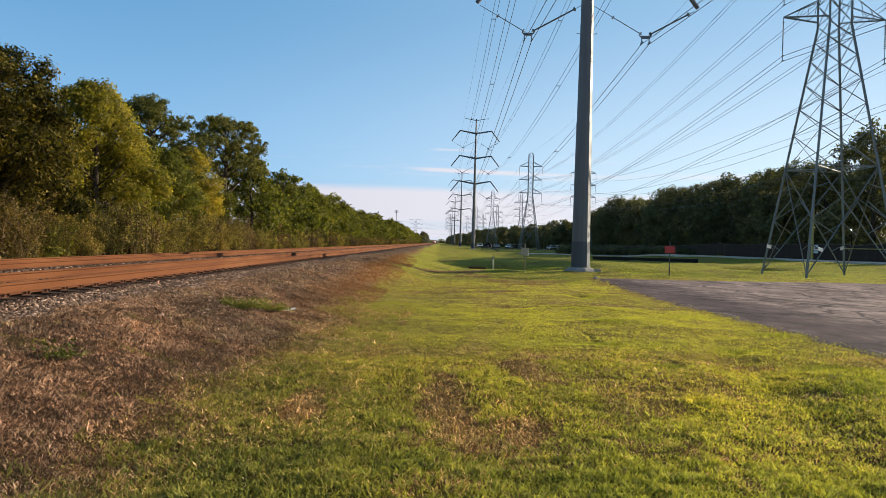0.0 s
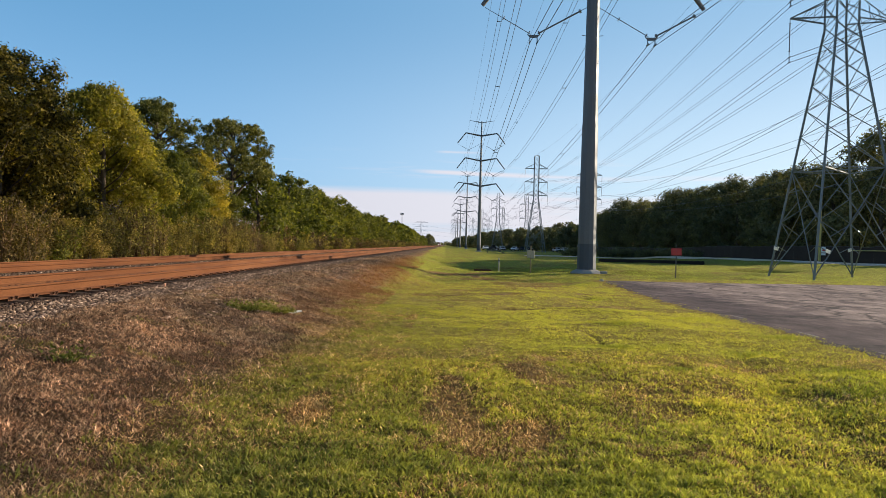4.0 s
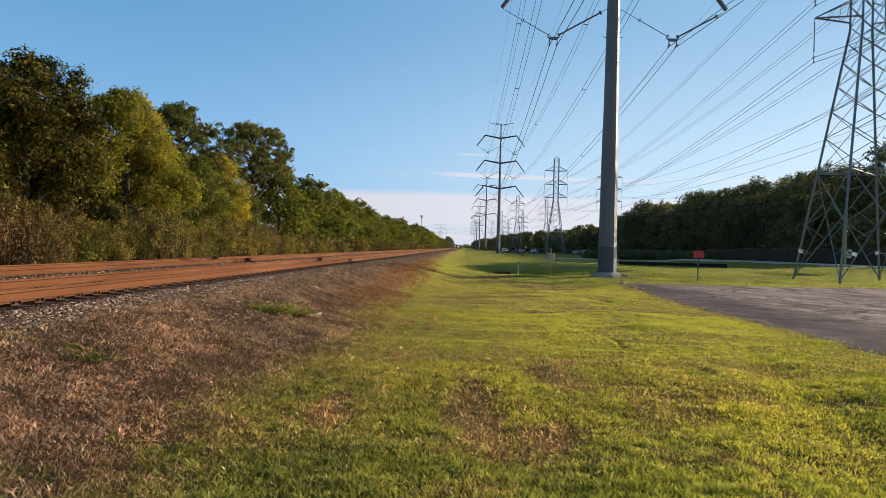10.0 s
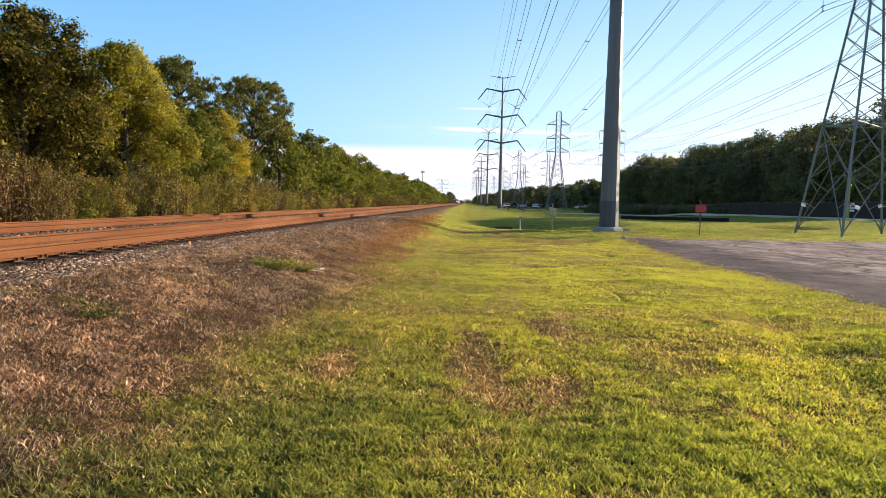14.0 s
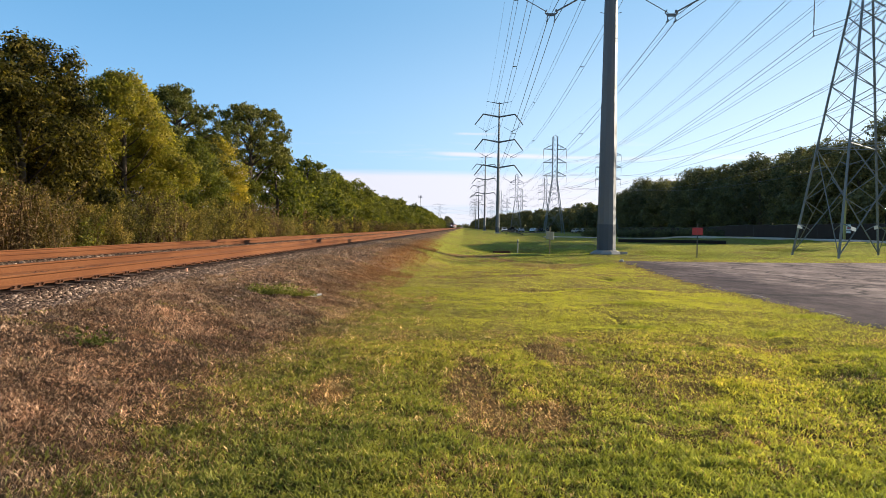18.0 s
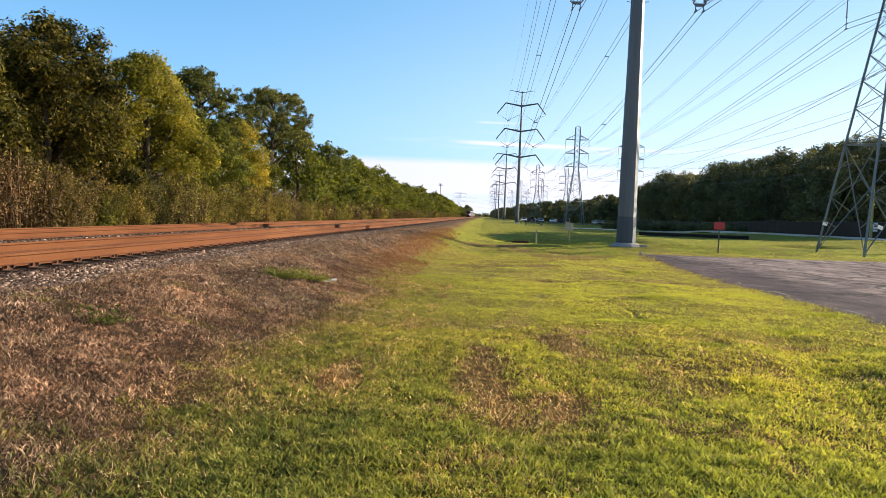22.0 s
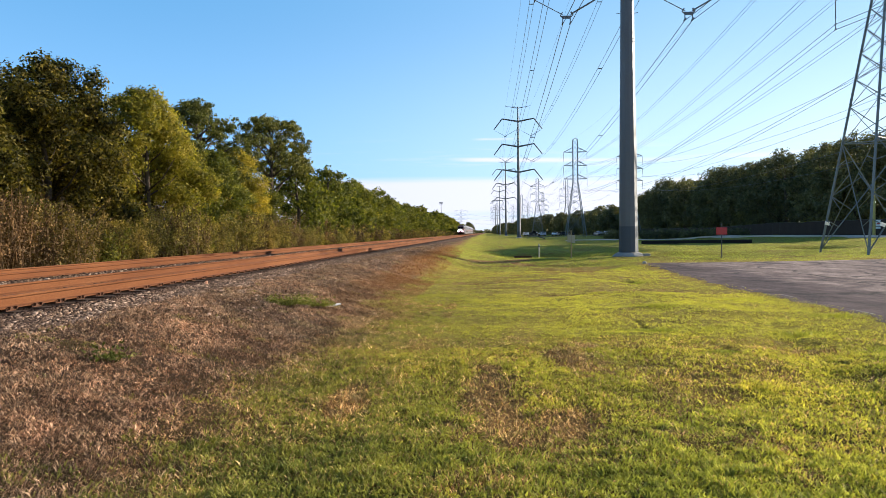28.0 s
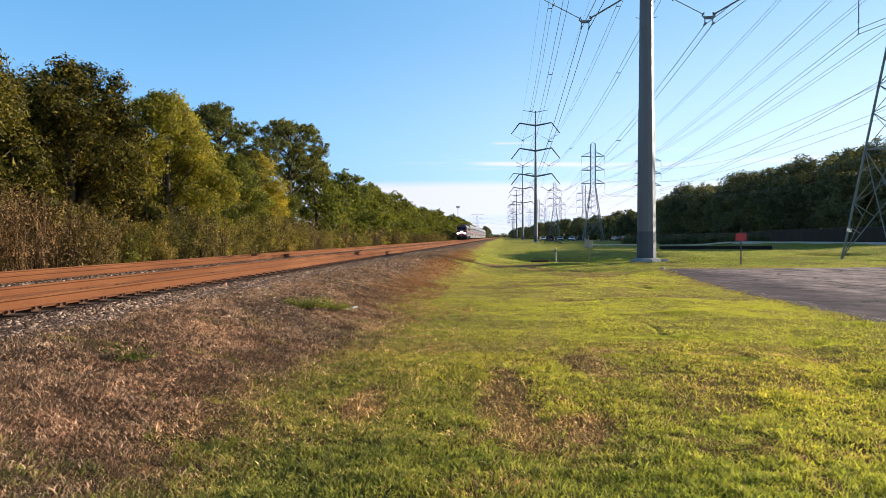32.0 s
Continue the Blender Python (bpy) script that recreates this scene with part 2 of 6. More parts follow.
POST_METAL = plain("dull_post_metal", (0.10, 0.09, 0.08), (0.18, 0.16, 0.14), 0.7, 0.4, 6, 0.2)
ORANGE_TIP = plain("faded_orange", (0.62, 0.26, 0.13), (0.75, 0.40, 0.26), 0.6, 0, 5, 0.1)
YELLOW = plain("faded_yellow", (0.42, 0.32, 0.08), (0.55, 0.43, 0.13), 0.7, 0, 4, 0.1)
FENCE = plain("dark_fence_mesh", (0.048, 0.032, 0.025), (0.082, 0.058, 0.045), 0.95, 0, 1.0, 0.3)
GLASS_DARK = Mat("dark_glass", 0.08, 0.0, (0.012, 0.014, 0.016)).m
RUBBER = plain("tyre_rubber", (0.015, 0.015, 0.015), (0.03, 0.03, 0.03), 0.85)
CHROME = Mat("bright_metal", 0.25, 1.0, (0.6, 0.6, 0.6)).m
LAMP_GLOW = glow("lamp_glow", (1.0, 0.95, 0.88), 60.0)
YARD_GLOW = glow("yard_lamp_glow", (1.0, 0.97, 0.92), 4.0)
TRAIN_SILVER = plain("fluted_silver", (0.150, 0.140, 0.138), (0.200, 0.188, 0.184), 0.5, 0.3, 2, 0.05)
TRAIN_BLUE = plain("train_blue", (0.020, 0.028, 0.065), (0.03, 0.04, 0.085), 0.4)
TRAIN_RED = plain("train_red", (0.42, 0.03, 0.03), (0.5, 0.05, 0.05), 0.4)
TRAIN_NOSE = plain("train_dark_maroon", (0.050, 0.011, 0.011), (0.075, 0.018, 0.018), 0.75)
UNDERFRAME = plain("grimy_underframe", (0.02, 0.018, 0.016), (0.045, 0.04, 0.036), 0.9)
CAR_PAINTS = [plain("car_paint_" + n, c, tuple(v * 1.1 for v in c), 0.25, 0.2, 2, 0.0)
              for n, c in (("white", (0.72, 0.72, 0.72)), ("silver", (0.42, 0.43, 0.45)), ("black", (0.02, 0.02, 0.022)), ("blue", (0.05, 0.09, 0.2)), ("red", (0.3, 0.03, 0.03)))]

# rusted rail: orange-brown sides, streaked along the rail
RAIL = Mat("rusted_rail", 0.9, 0.0)
RAIL.b.inputs["Specular IOR Level"].default_value = 0.15
_r1, _r2 = RAIL.noise(1.2, 5, (1.0, 0.25, 1.0)), RAIL.noise(45, 4, (1.0, 0.4, 1.0))
_rc = RAIL.ramp(_r1, (0.30, (0.090, 0.032, 0.012)), (0.55, (0.130, 0.050, 0.019)), (0.75, (0.175, 0.074, 0.030)))
RAIL.color(RAIL.mix(RAIL.span(_r2, 0.35, 0.75, 0.0, 0.55), _rc, (0.07, 0.024, 0.011))).bump(_r2, 0.25, 0.003)
RAIL_TOP = plain("worn_rail_top", (0.20, 0.13, 0.09), (0.28, 0.20, 0.15), 0.5, 0.5, 4, 0.05, local=False)

# crushed stone
STONE = Mat("ballast_stone", 0.9)
_s = STONE.ramp(STONE.geo.outputs["Random Per Island"], (0.0, (0.018, 0.012, 0.008)), (0.40, (0.082, 0.052, 0.035)), (0.80, (0.21, 0.140, 0.096)), (1.0, (0.58, 0.42, 0.31)))
def greased(m, c):
    """Grease and rust dust darken the stone along each track."""
    sp = m.n.new("ShaderNodeSeparateXYZ"); m.l.new(m.geo.outputs["Position"], sp.inputs[0])
    w = m.n.new("ShaderNodeMath"); w.operation = "MULTIPLY_ADD"; w.inputs[1].default_value = 0.5
    m.l.new(m.noise(2.5, 4), w.inputs[0]); m.l.new(sp.outputs["X"], w.inputs[2])
    t = m.ramp(m.span(w.outputs[0], -14.0, -4.0), (0.055, (0, 0, 0)), (0.075, (1, 1, 1)), (0.345, (1, 1, 1)), (0.375, (0, 0, 0)), (0.56, (0, 0, 0)), (0.59, (1, 1, 1)), (0.855, (1, 1, 1)), (0.885, (0, 0, 0)))
    return m.mix(m.mix(1.0, t, (0.85, 0.85, 0.85), "MULTIPLY"), c, (0.022, 0.011, 0.007))


STONE.color(greased(STONE, STONE.mix(STONE.span(STONE.noise(60, 3), 0.3, 0.7, 0.0, 0.4), _s, (0.15, 0.095, 0.065)))).bump(STONE.noise(80, 3), 0.4, 0.004)
BALLAST = Mat("ballast_bed", 0.95)
_v = BALLAST.n.new("ShaderNodeTexVoronoi"); _v.inputs["Scale"].default_value = 32
BALLAST.l.new(BALLAST.geo.outputs["Position"], _v.inputs["Vector"])
_bsep = BALLAST.n.new("ShaderNodeSeparateColor"); BALLAST.l.new(_v.outputs["Color"], _bsep.inputs[0])
_bc = BALLAST.ramp(_bsep.outputs[0], (0.0, (0.014, 0.009, 0.006)), (0.5, (0.062, 0.039, 0.027)), (0.85, (0.145, 0.097, 0.069)), (1.0, (0.32, 0.23, 0.17)))
BALLAST.color(greased(BALLAST, BALLAST.mix(BALLAST.span(BALLAST.noise(0.7, 4), 0.4, 0.7, 0.0, 0.5), _bc, (0.060, 0.036, 0.026)))).bump(BALLAST.span(_v.outputs["Distance"], 0.0, 0.6, 1.0, 0.0), 1.0, 0.05)

# lawn and bank: "dry" holds how withered the turf is, at every place
GROUND = Mat("turf_ground", 0.97)
_gs = GROUND.n.new("ShaderNodeSeparateXYZ"); GROUND.l.new(GROUND.geo.outputs["Position"], _gs.inputs[0])
_gg = GROUND.mix(GROUND.span(GROUND.noise(0.9, 4), 0.35, 0.65), (0.455, 0.420, 0.048), (0.590, 0.530, 0.064))
_gm = GROUND.noise(3.2, 5, (1.0, 0.45, 1.0), rough=0.7)          # mower wheel streaks and thin spots
_gg = GROUND.mix(GROUND.span(_gm, 0.42, 0.66, 0.0, 0.45), _gg, (0.230, 0.165, 0.038))
_gw = GROUND.noise(0.22, 3, (1.0, 0.5, 1.0))
_gg = GROUND.mix(GROUND.span(_gw, 0.40, 0.62, 0.0, 0.45), _gg, (0.350, 0.345, 0.038))
_gh = GROUND.noise(16.0, 4, (1.0, 0.5, 1.0), rough=0.7)
_gg = GROUND.mix(GROUND.span(_gh, 0.38, 0.58, 0.62, 0.0), _gg, (0.110, 0.090, 0.016))
_gk = GROUND.noise(5.0, 5, (1.0, 0.6, 1.0), rough=0.65)
_gg = GROUND.mix(GROUND.span(_gk, 0.40, 0.56, 0.6, 0.0), _gg, (0.150, 0.128, 0.022))
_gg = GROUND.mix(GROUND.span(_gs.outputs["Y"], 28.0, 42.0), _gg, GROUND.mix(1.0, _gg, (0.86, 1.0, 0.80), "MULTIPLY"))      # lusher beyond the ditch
_gb = GROUND.mix(GROUND.span(GROUND.noise(7.0, 4), 0.3, 0.7), (0.072, 0.034, 0.022), (0.165, 0.092, 0.062))
_gb = GROUND.mix(GROUND.span(_gh, 0.38, 0.60, 0.7, 0.0), _gb, (0.036, 0.017, 0.010))
_ge = GROUND.mix(1.0, GROUND.span(_gs.outputs["Y"], 12.0, 24.0, 0.0, 0.85), GROUND.span(_gs.outputs["X"], -3.6, -2.8), "MULTIPLY")
_gb = GROUND.mix(_ge, _gb, (0.215, 0.098, 0.036))      # rusty sedge along the far bank
# darkest on the bank, as shade down between the straw
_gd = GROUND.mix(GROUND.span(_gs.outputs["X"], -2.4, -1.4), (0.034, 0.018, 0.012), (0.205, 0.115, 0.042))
_gb = GROUND.mix(GROUND.span(_gk, 0.46, 0.62, 0.0, 0.6), _gb, (0.330, 0.215, 0.155))      # bleached mats
_gt = GROUND.mix(GROUND.attr("dry"), GROUND.mix(GROUND.span(_gs.outputs["Y"], 5.0, 11.0), (0.055, 0.050, 0.011), (0.215, 0.188, 0.020)), _gd)     # thatch under the blades, with the shade between them put into its colour
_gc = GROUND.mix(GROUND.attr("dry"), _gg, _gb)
# dark thatch shows near the viewer, turf colour takes over further off
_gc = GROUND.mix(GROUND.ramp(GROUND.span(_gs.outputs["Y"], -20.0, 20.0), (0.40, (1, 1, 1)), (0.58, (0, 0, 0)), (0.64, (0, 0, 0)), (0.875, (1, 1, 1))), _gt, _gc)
_gf = GROUND.noise(38, 5)
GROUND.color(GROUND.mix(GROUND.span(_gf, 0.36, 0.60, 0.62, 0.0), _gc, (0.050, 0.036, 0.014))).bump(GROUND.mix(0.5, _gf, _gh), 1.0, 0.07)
GROUND.b.inputs["Specular IOR Level"].default_value = 0.05


def blade_mat(name, lo, mid, hi, share, is_green=False):
    m = Mat(name, 0.6)
    c = m.ramp(m.geo.outputs["Random Per Island"], (0.0, lo), (0.55, mid), (1.0, hi))
    v = m.ramp(m.noise(0.45, 4), (0.34, (0.66, 0.72, 0.70)), (0.66, (1.20, 1.12, 1.0)))
    c = m.mix(1.0, c, v, "MULTIPLY")
    w = m.ramp(m.noise(5.5, 3), (0.36, (0.68, 0.72, 0.70)), (0.64, (1.24, 1.20, 1.12)))
    c = m.mix(1.0, c, w, "MULTIPLY")
    c = m.mix(1.0, c, m.ramp(m.noise(13.0, 5, rough=0.7), (0.38, (0.66, 0.68, 0.64)), (0.62, (1.26, 1.23, 1.16))), "MULTIPLY")
    sp = m.n.new("ShaderNodeSeparateXYZ")
    m.l.new(m.geo.outputs["Position"], sp.inputs[0])
    if not is_green:          # trampled darker and bleached mats, paler straw on the lawn, darker mats on the bank
        c = m.mix(1.0, c, m.ramp(m.span(sp.outputs["X"], -2.6, -1.2), (0.0, (0.92, 0.92, 0.96)), (1.0, (1.50, 1.50, 1.02))), "MULTIPLY")
        c = m.mix(1.0, c, m.ramp(m.noise(1.7, 4), (0.36, (0.60, 0.56, 0.54)), (0.64, (1.40, 1.36, 1.36))), "MULTIPLY")
        edge = m.mix(1.0, m.span(sp.outputs["Y"], 12.0, 24.0), m.span(sp.outputs["X"], -3.6, -2.8), "MULTIPLY")
        c = m.mix(edge, c, m.mix(m.geo.outputs["Random Per Island"], (0.150, 0.062, 0.020), (0.420, 0.205, 0.075)))      # rusty sedge along the lawn
    else:
        # darker towards viewer and bank: longer grass and grazing sun, put into the colour
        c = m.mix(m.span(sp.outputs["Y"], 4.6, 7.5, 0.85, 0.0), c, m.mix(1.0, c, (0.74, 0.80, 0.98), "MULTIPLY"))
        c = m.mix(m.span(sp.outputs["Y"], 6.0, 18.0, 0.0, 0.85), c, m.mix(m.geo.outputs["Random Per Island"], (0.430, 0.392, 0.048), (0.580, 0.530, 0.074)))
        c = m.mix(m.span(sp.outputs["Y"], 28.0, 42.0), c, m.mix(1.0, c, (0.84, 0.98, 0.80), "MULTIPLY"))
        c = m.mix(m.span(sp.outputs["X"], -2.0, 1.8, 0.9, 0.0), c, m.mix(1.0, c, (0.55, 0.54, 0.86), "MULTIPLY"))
    m.color(c)
    m.b.inputs["Specular IOR Level"].default_value = 0.08
    return m.leafy(share, (1.12, 1.18, 0.80))


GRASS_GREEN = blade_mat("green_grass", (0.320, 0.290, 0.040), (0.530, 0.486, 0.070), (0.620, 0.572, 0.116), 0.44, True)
GRASS_DRY = blade_mat("dry_grass", (0.060, 0.033, 0.021), (0.272, 0.158, 0.106), (0.740, 0.520, 0.390), 0.15)
WEED_LEAF = blade_mat("weed_leaf", (0.060, 0.080, 0.014), (0.180, 0.205, 0.034), (0.360, 0.370, 0.080), 0.4, True)

ASPHALT = Mat("worn_asphalt", 0.9)
_a1, _a2, _a3 = ASPHALT.noise(0.55, 8, (1.0, 0.42, 1), rough=0.7), ASPHALT.noise(2.2, 6, (1.0, 0.40, 1.0), rough=0.7), ASPHALT.noise(70, 3)
_ac = ASPHALT.ramp(_a1, (0.36, (0.046, 0.034, 0.034)), (0.50, (0.090, 0.063, 0.060)), (0.62, (0.142, 0.103, 0.095)))
_ac = ASPHALT.mix(ASPHALT.span(_a2, 0.48, 0.60, 0.0, 0.45), _ac, (0.044, 0.033, 0.034))
_as = ASPHALT.n.new("ShaderNodeSeparateXYZ"); ASPHALT.l.new(ASPHALT.geo.outputs["Position"], _as.inputs[0])
_ax = ASPHALT.n.new("ShaderNodeMath"); _ax.operation = "MULTIPLY_ADD"; _ax.inputs[1].default_value = 5.0
ASPHALT.l.new(ASPHALT.noise(0.5, 6, rough=0.7), _ax.inputs[0]); ASPHALT.l.new(_as.outputs["X"], _ax.inputs[2])
_aq = ASPHALT.mix(ASPHALT.span(ASPHALT.noise(0.9, 7, (0.9, 0.34, 1.0), rough=0.72), 0.42, 0.60), (0.128, 0.092, 0.084), (0.380, 0.288, 0.245))
_ac = ASPHALT.mix(ASPHALT.span(_ax.outputs[0], 11.2, 12.4, 0.0, 0.8), _ac, _aq)      # bleached away from the dark edge strip
_av = ASPHALT.n.new("ShaderNodeTexVoronoi"); _av.feature = "DISTANCE_TO_EDGE"; _av.inputs["Scale"].default_value = 0.32
_aw = ASPHALT.n.new("ShaderNodeVectorMath"); _aw.operation = "ADD"
_an = ASPHALT.n.new("ShaderNodeTexNoise"); _an.inputs["Scale"].default_value = 0.9; _an.inputs["Detail"].default_value = 5
ASPHALT.l.new(ASPHALT.geo.outputs["Position"], _an.inputs["Vector"])
ASPHALT.l.new(ASPHALT.geo.outputs["Position"], _aw.inputs[0]); ASPHALT.l.new(_an.outputs["Color"], _aw.inputs[1])
ASPHALT.l.new(_aw.outputs[0], _av.inputs["Vector"])
_ac = ASPHALT.mix(ASPHALT.span(_av.outputs["Distance"], 0.0, 0.030, 0.9, 0.0), _ac, (0.022, 0.020, 0.019))
_ap = ASPHALT.ramp(ASPHALT.noise(3.4, 8, (1.0, 0.38, 1.0), rough=0.78), (0.40, (0.72, 0.70, 0.72)), (0.52, (1.0, 1.0, 1.0)), (0.66, (1.28, 1.25, 1.20)))      # worn-off binder in blotches
_ac = ASPHALT.mix(1.0, _ac, _ap, "MULTIPLY")
_ac = ASPHALT.mix(ASPHALT.span(ASPHALT.noise(9.0, 6, (1.0, 0.38, 1.0), rough=0.75), 0.52, 0.68, 0.0, 0.4), _ac, (0.042, 0.033, 0.032))
ASPHALT.color(ASPHALT.mix(ASPHALT.span(_a3, 0.5, 0.8, 0.0, 0.6), _ac, (0.20, 0.18, 0.175))).bump(_a3, 0.5, 0.006)
ROAD = plain("pale_road", (0.50, 0.42, 0.35), (0.64, 0.54, 0.45), 0.9, 0, 0.3, 0.3, local=False, fine=20)


# ---------------------------------------------------------------- mesh helpers
class Geo:
    """Collects simple solids into one mesh."""
    def __init__(self):
        self.v, self.f = [], []

    def add(self, verts, faces):
        k = len(self.v)
        self.v += [tuple(p) for p in verts]
        self.f += [tuple(i + k for i in q) for q in faces]
        return self

    def box(self, x0, y0, z0, x1, y1, z1, c=0.0):
        """A box; c: chamfer of its upright and top edges."""
        if c <= 0:
            p = [(x, y, z) for z in (z0, z1) for x, y in ((x0, y0), (x1, y0), (x1, y1), (x0, y1))]
            return self.add(p, [(3, 2, 1, 0), (4, 5, 6, 7), (0, 1, 5, 4), (1, 2, 6, 5), (2, 3, 7, 6), (3, 0, 4, 7)])
        def ring(i, z):
            return [(x0 + i + c, y0 + i, z), (x1 - i - c, y0 + i, z), (x1 - i, y0 + i + c, z), (x1 - i, y1 - i - c, z),
                    (x1 - i - c, y1 - i, z), (x0 + i + c, y1 - i, z), (x0 + i, y1 - i - c, z), (x0 + i, y0 + i + c, z)]
        p = ring(0, z0) + ring(0, z1 - c) + ring(c * 0.7, z1)
        f = [tuple(range(7, -1, -1)), tuple(range(16, 24))]
        for k in (0, 8):
            f += [(k + i, k + (i + 1) % 8, k + 8 + (i + 1) % 8, k + 8 + i) for i in range(8)]
        return self.add(p, f)

    def beam(self, a, b, w, h=None, angle=False):
        """A straight bar of section w x h; angle: an L-section."""
        a, b = Vector(a), Vector(b)
        d = (b - a).normalized()
        s = d.cross(Vector((0, 0, 1)) if abs(d.z) < 0.95 else Vector((1, 0, 0))).normalized()
        u = s.cross(d)
        h = h or w
        if angle:
            t = w * 0.2
            sec = [(-w / 2, -w / 2), (w / 2, -w / 2), (w / 2, -w / 2 + t), (-w / 2 + t, -w / 2 + t), (-w / 2 + t, w / 2), (-w / 2, w / 2)]
        else:
            sec = [(-w / 2, -h / 2), (w / 2, -h / 2), (w / 2, h / 2), (-w / 2, h / 2)]
        n = len(sec)
        p = [e + s * i + u * j for e in (a, b) for i, j in sec]
        f = [(i, (i + 1) % n, n + (i + 1) % n, n + i) for i in range(n)]
        return self.add(p, f + [tuple(range(n - 1, -1, -1)), tuple(range(n, 2 * n))])

    def tube(self, pts, radii, n=6, caps=True):
        pts = [Vector(p) for p in pts]
        if not hasattr(radii, "__len__"):
            radii = [radii] * len(pts)
        p, f = [], []
        for i, q in enumerate(pts):
            d = (pts[min(i + 1, len(pts) - 1)] - pts[max(i - 1, 0)]).normalized()
            s = d.cross(Vector((0, 0, 1)) if abs(d.z) < 0.9 else Vector((0, 1, 0))).normalized()
            u = s.cross(d)
            p += [q + (s * math.cos(2 * math.pi * k / n) + u * math.sin(2 * math.pi * k / n)) * radii[i] for k in range(n)]
        for i in range(len(pts) - 1):
            f += [(i * n + k, i * n + (k + 1) % n, (i + 1) * n + (k + 1) % n, (i + 1) * n + k) for k in range(n)]
        if caps:
            f += [tuple(range(n - 1, -1, -1)), tuple(range((len(pts) - 1) * n, len(pts) * n))]
        return self.add(p, f)

    def lathe(self, prof, n=12, at=(0, 0, 0)):
        """Turned round the z axis: prof is a list of (radius, height)."""
        p = [(at[0] + r * math.cos(2 * math.pi * k / n), at[1] + r * math.sin(2 * math.pi * k / n), at[2] + z) for r, z in prof for k in range(n)]
        f = []
        for i in range(len(prof) - 1):
            f += [(i * n + k, i * n + (k + 1) % n, (i + 1) * n + (k + 1) % n, (i + 1) * n + k) for k in range(n)]
        f += [tuple(range(n - 1, -1, -1)), tuple(range((len(prof) - 1) * n, len(prof) * n))]
        return self.add(p, f)

    def extrude(self, sec, y0, y1, axis="y"):
        """A closed section of (x, z) pairs, run from y0 to y1."""
        n = len(sec)
        p = [(x, y, z) if axis == "y" else (y, x, z) for y in (y0, y1) for x, z in sec]
        f = [(i, (i + 1) % n, n + (i + 1) % n, n + i) for i in range(n)]
        return self.add(p, f + [tuple(range(n - 1, -1, -1)), tuple(range(n, 2 * n))])

    def mesh(self, name, material=None, smooth=False):
        me = bpy.data.meshes.new(name)
        me.from_pydata(self.v, [], self.f)
        if material is not None:
            me.materials.append(material.m if isinstance(material, Mat) else material)
        if smooth:
            me.shade_smooth()
        me.update()
        return me


def fast_mesh(name, verts, faces, material):
    """A mesh from numpy arrays; faces of one size (3 or 4)."""
    me = bpy.data.meshes.new(name)
    nv, nf, k = len(verts), len(faces), faces.shape[1]
    me.vertices.add(nv)
    me.vertices.foreach_set("co", np.ascontiguousarray(verts, dtype=np.float32).ravel())
    me.loops.add(nf * k)
    me.loops.foreach_set("vertex_index", np.ascontiguousarray(faces, dtype=np.int32).ravel())
    me.polygons.add(nf)
    me.polygons.foreach_set("loop_start", np.arange(0, nf * k, k, dtype=np.int32))
    me.materials.append(material.m if isinstance(material, Mat) else material)
    me.update(calc_edges=True)
    return me


def thing(name, label, category, group="", at=None, kind=""):
    ob = tagged(new(name), label, category, group, kind)
    if at is not None:
        ob.matrix_basis = at
    return ob


def part(name, geo, material, parent, label="", smooth=False):
    """Links a mesh as ONE object under its thing."""
    me = geo if isinstance(geo, bpy.types.Mesh) else geo.mesh(name, material, smooth)
    ob = new(name, me)
    ob.parent = parent
    return tagged(ob, label)


def solid(name, geo, material, label, category, group="", kind="", smooth=False):
    me = geo if isinstance(geo, bpy.types.Mesh) else geo.mesh(name, material, smooth)
    return tagged(new(name, me), label, category, group, kind)


# smooth value noise on numpy arrays
_tab = np.random.RandomState(5).rand(256, 256)


def vnoise(x, y, s):
    x, y = np.asarray(x, float) / s, np.asarray(y, float) / s
    i, j = np.floor(x).astype(int), np.floor(y).astype(int)
    u, v = x - i, y - j
    u, v = u * u * (3 - 2 * u), v * v * (3 - 2 * v)
    g = lambda a, b: _tab[a % 256, b % 256]
    return (g(i, j) * (1 - u) + g(i + 1, j) * u) * (1 - v) + (g(i, j + 1) * (1 - u) + g(i + 1, j + 1) * u) * v


def sstep(a, b, x):
    t = np.clip((np.asarray(x, float) - a) / (b - a), 0, 1)
    return t * t * (3 - 2 * t)


# ---------------------------------------------------------------- the lie of the land
RAIL_TOP_Z = 0.815
TRACKS = (-6.92, -11.9)          # centre lines of the near and the far track
FAR_DROP = 0.072                  # the far track lies a little lower
LOT_X = 6.68                     # edge of the asphalt lot


def lot_inside(x, y, grow=0.0):
    edge = LOT_X + 0.9 * sstep(22, 34, y)
    far = 33.3 + 0.20 * np.maximum(np.asarray(x, float) - 12, 0)
    return (x > edge - grow) & (y < far + grow) & (y > -14) & (x < 48)


def shade_lines(x, y):
    """Long thin dark lines across the lawn: shadow streaks put into bare brown turf."""
    n = vnoise(x * 0.20 + 0.02 * y + 17, y - 0.10 * x, 2.6) + 0.16 * vnoise(x + 5, y, 0.6)
    thin = 0.030 + 0.0026 * np.asarray(y, float)
    line = sstep(thin, thin * 0.35, np.abs(n - 0.58))
    return line * sstep(0.36, 0.60, vnoise(x + 61, y * 0.8, 1.7)) * sstep(12, 17, y) * sstep(46, 38, y) * sstep(-1.8, -0.6, x) * sstep(6.6, 5.6, x)


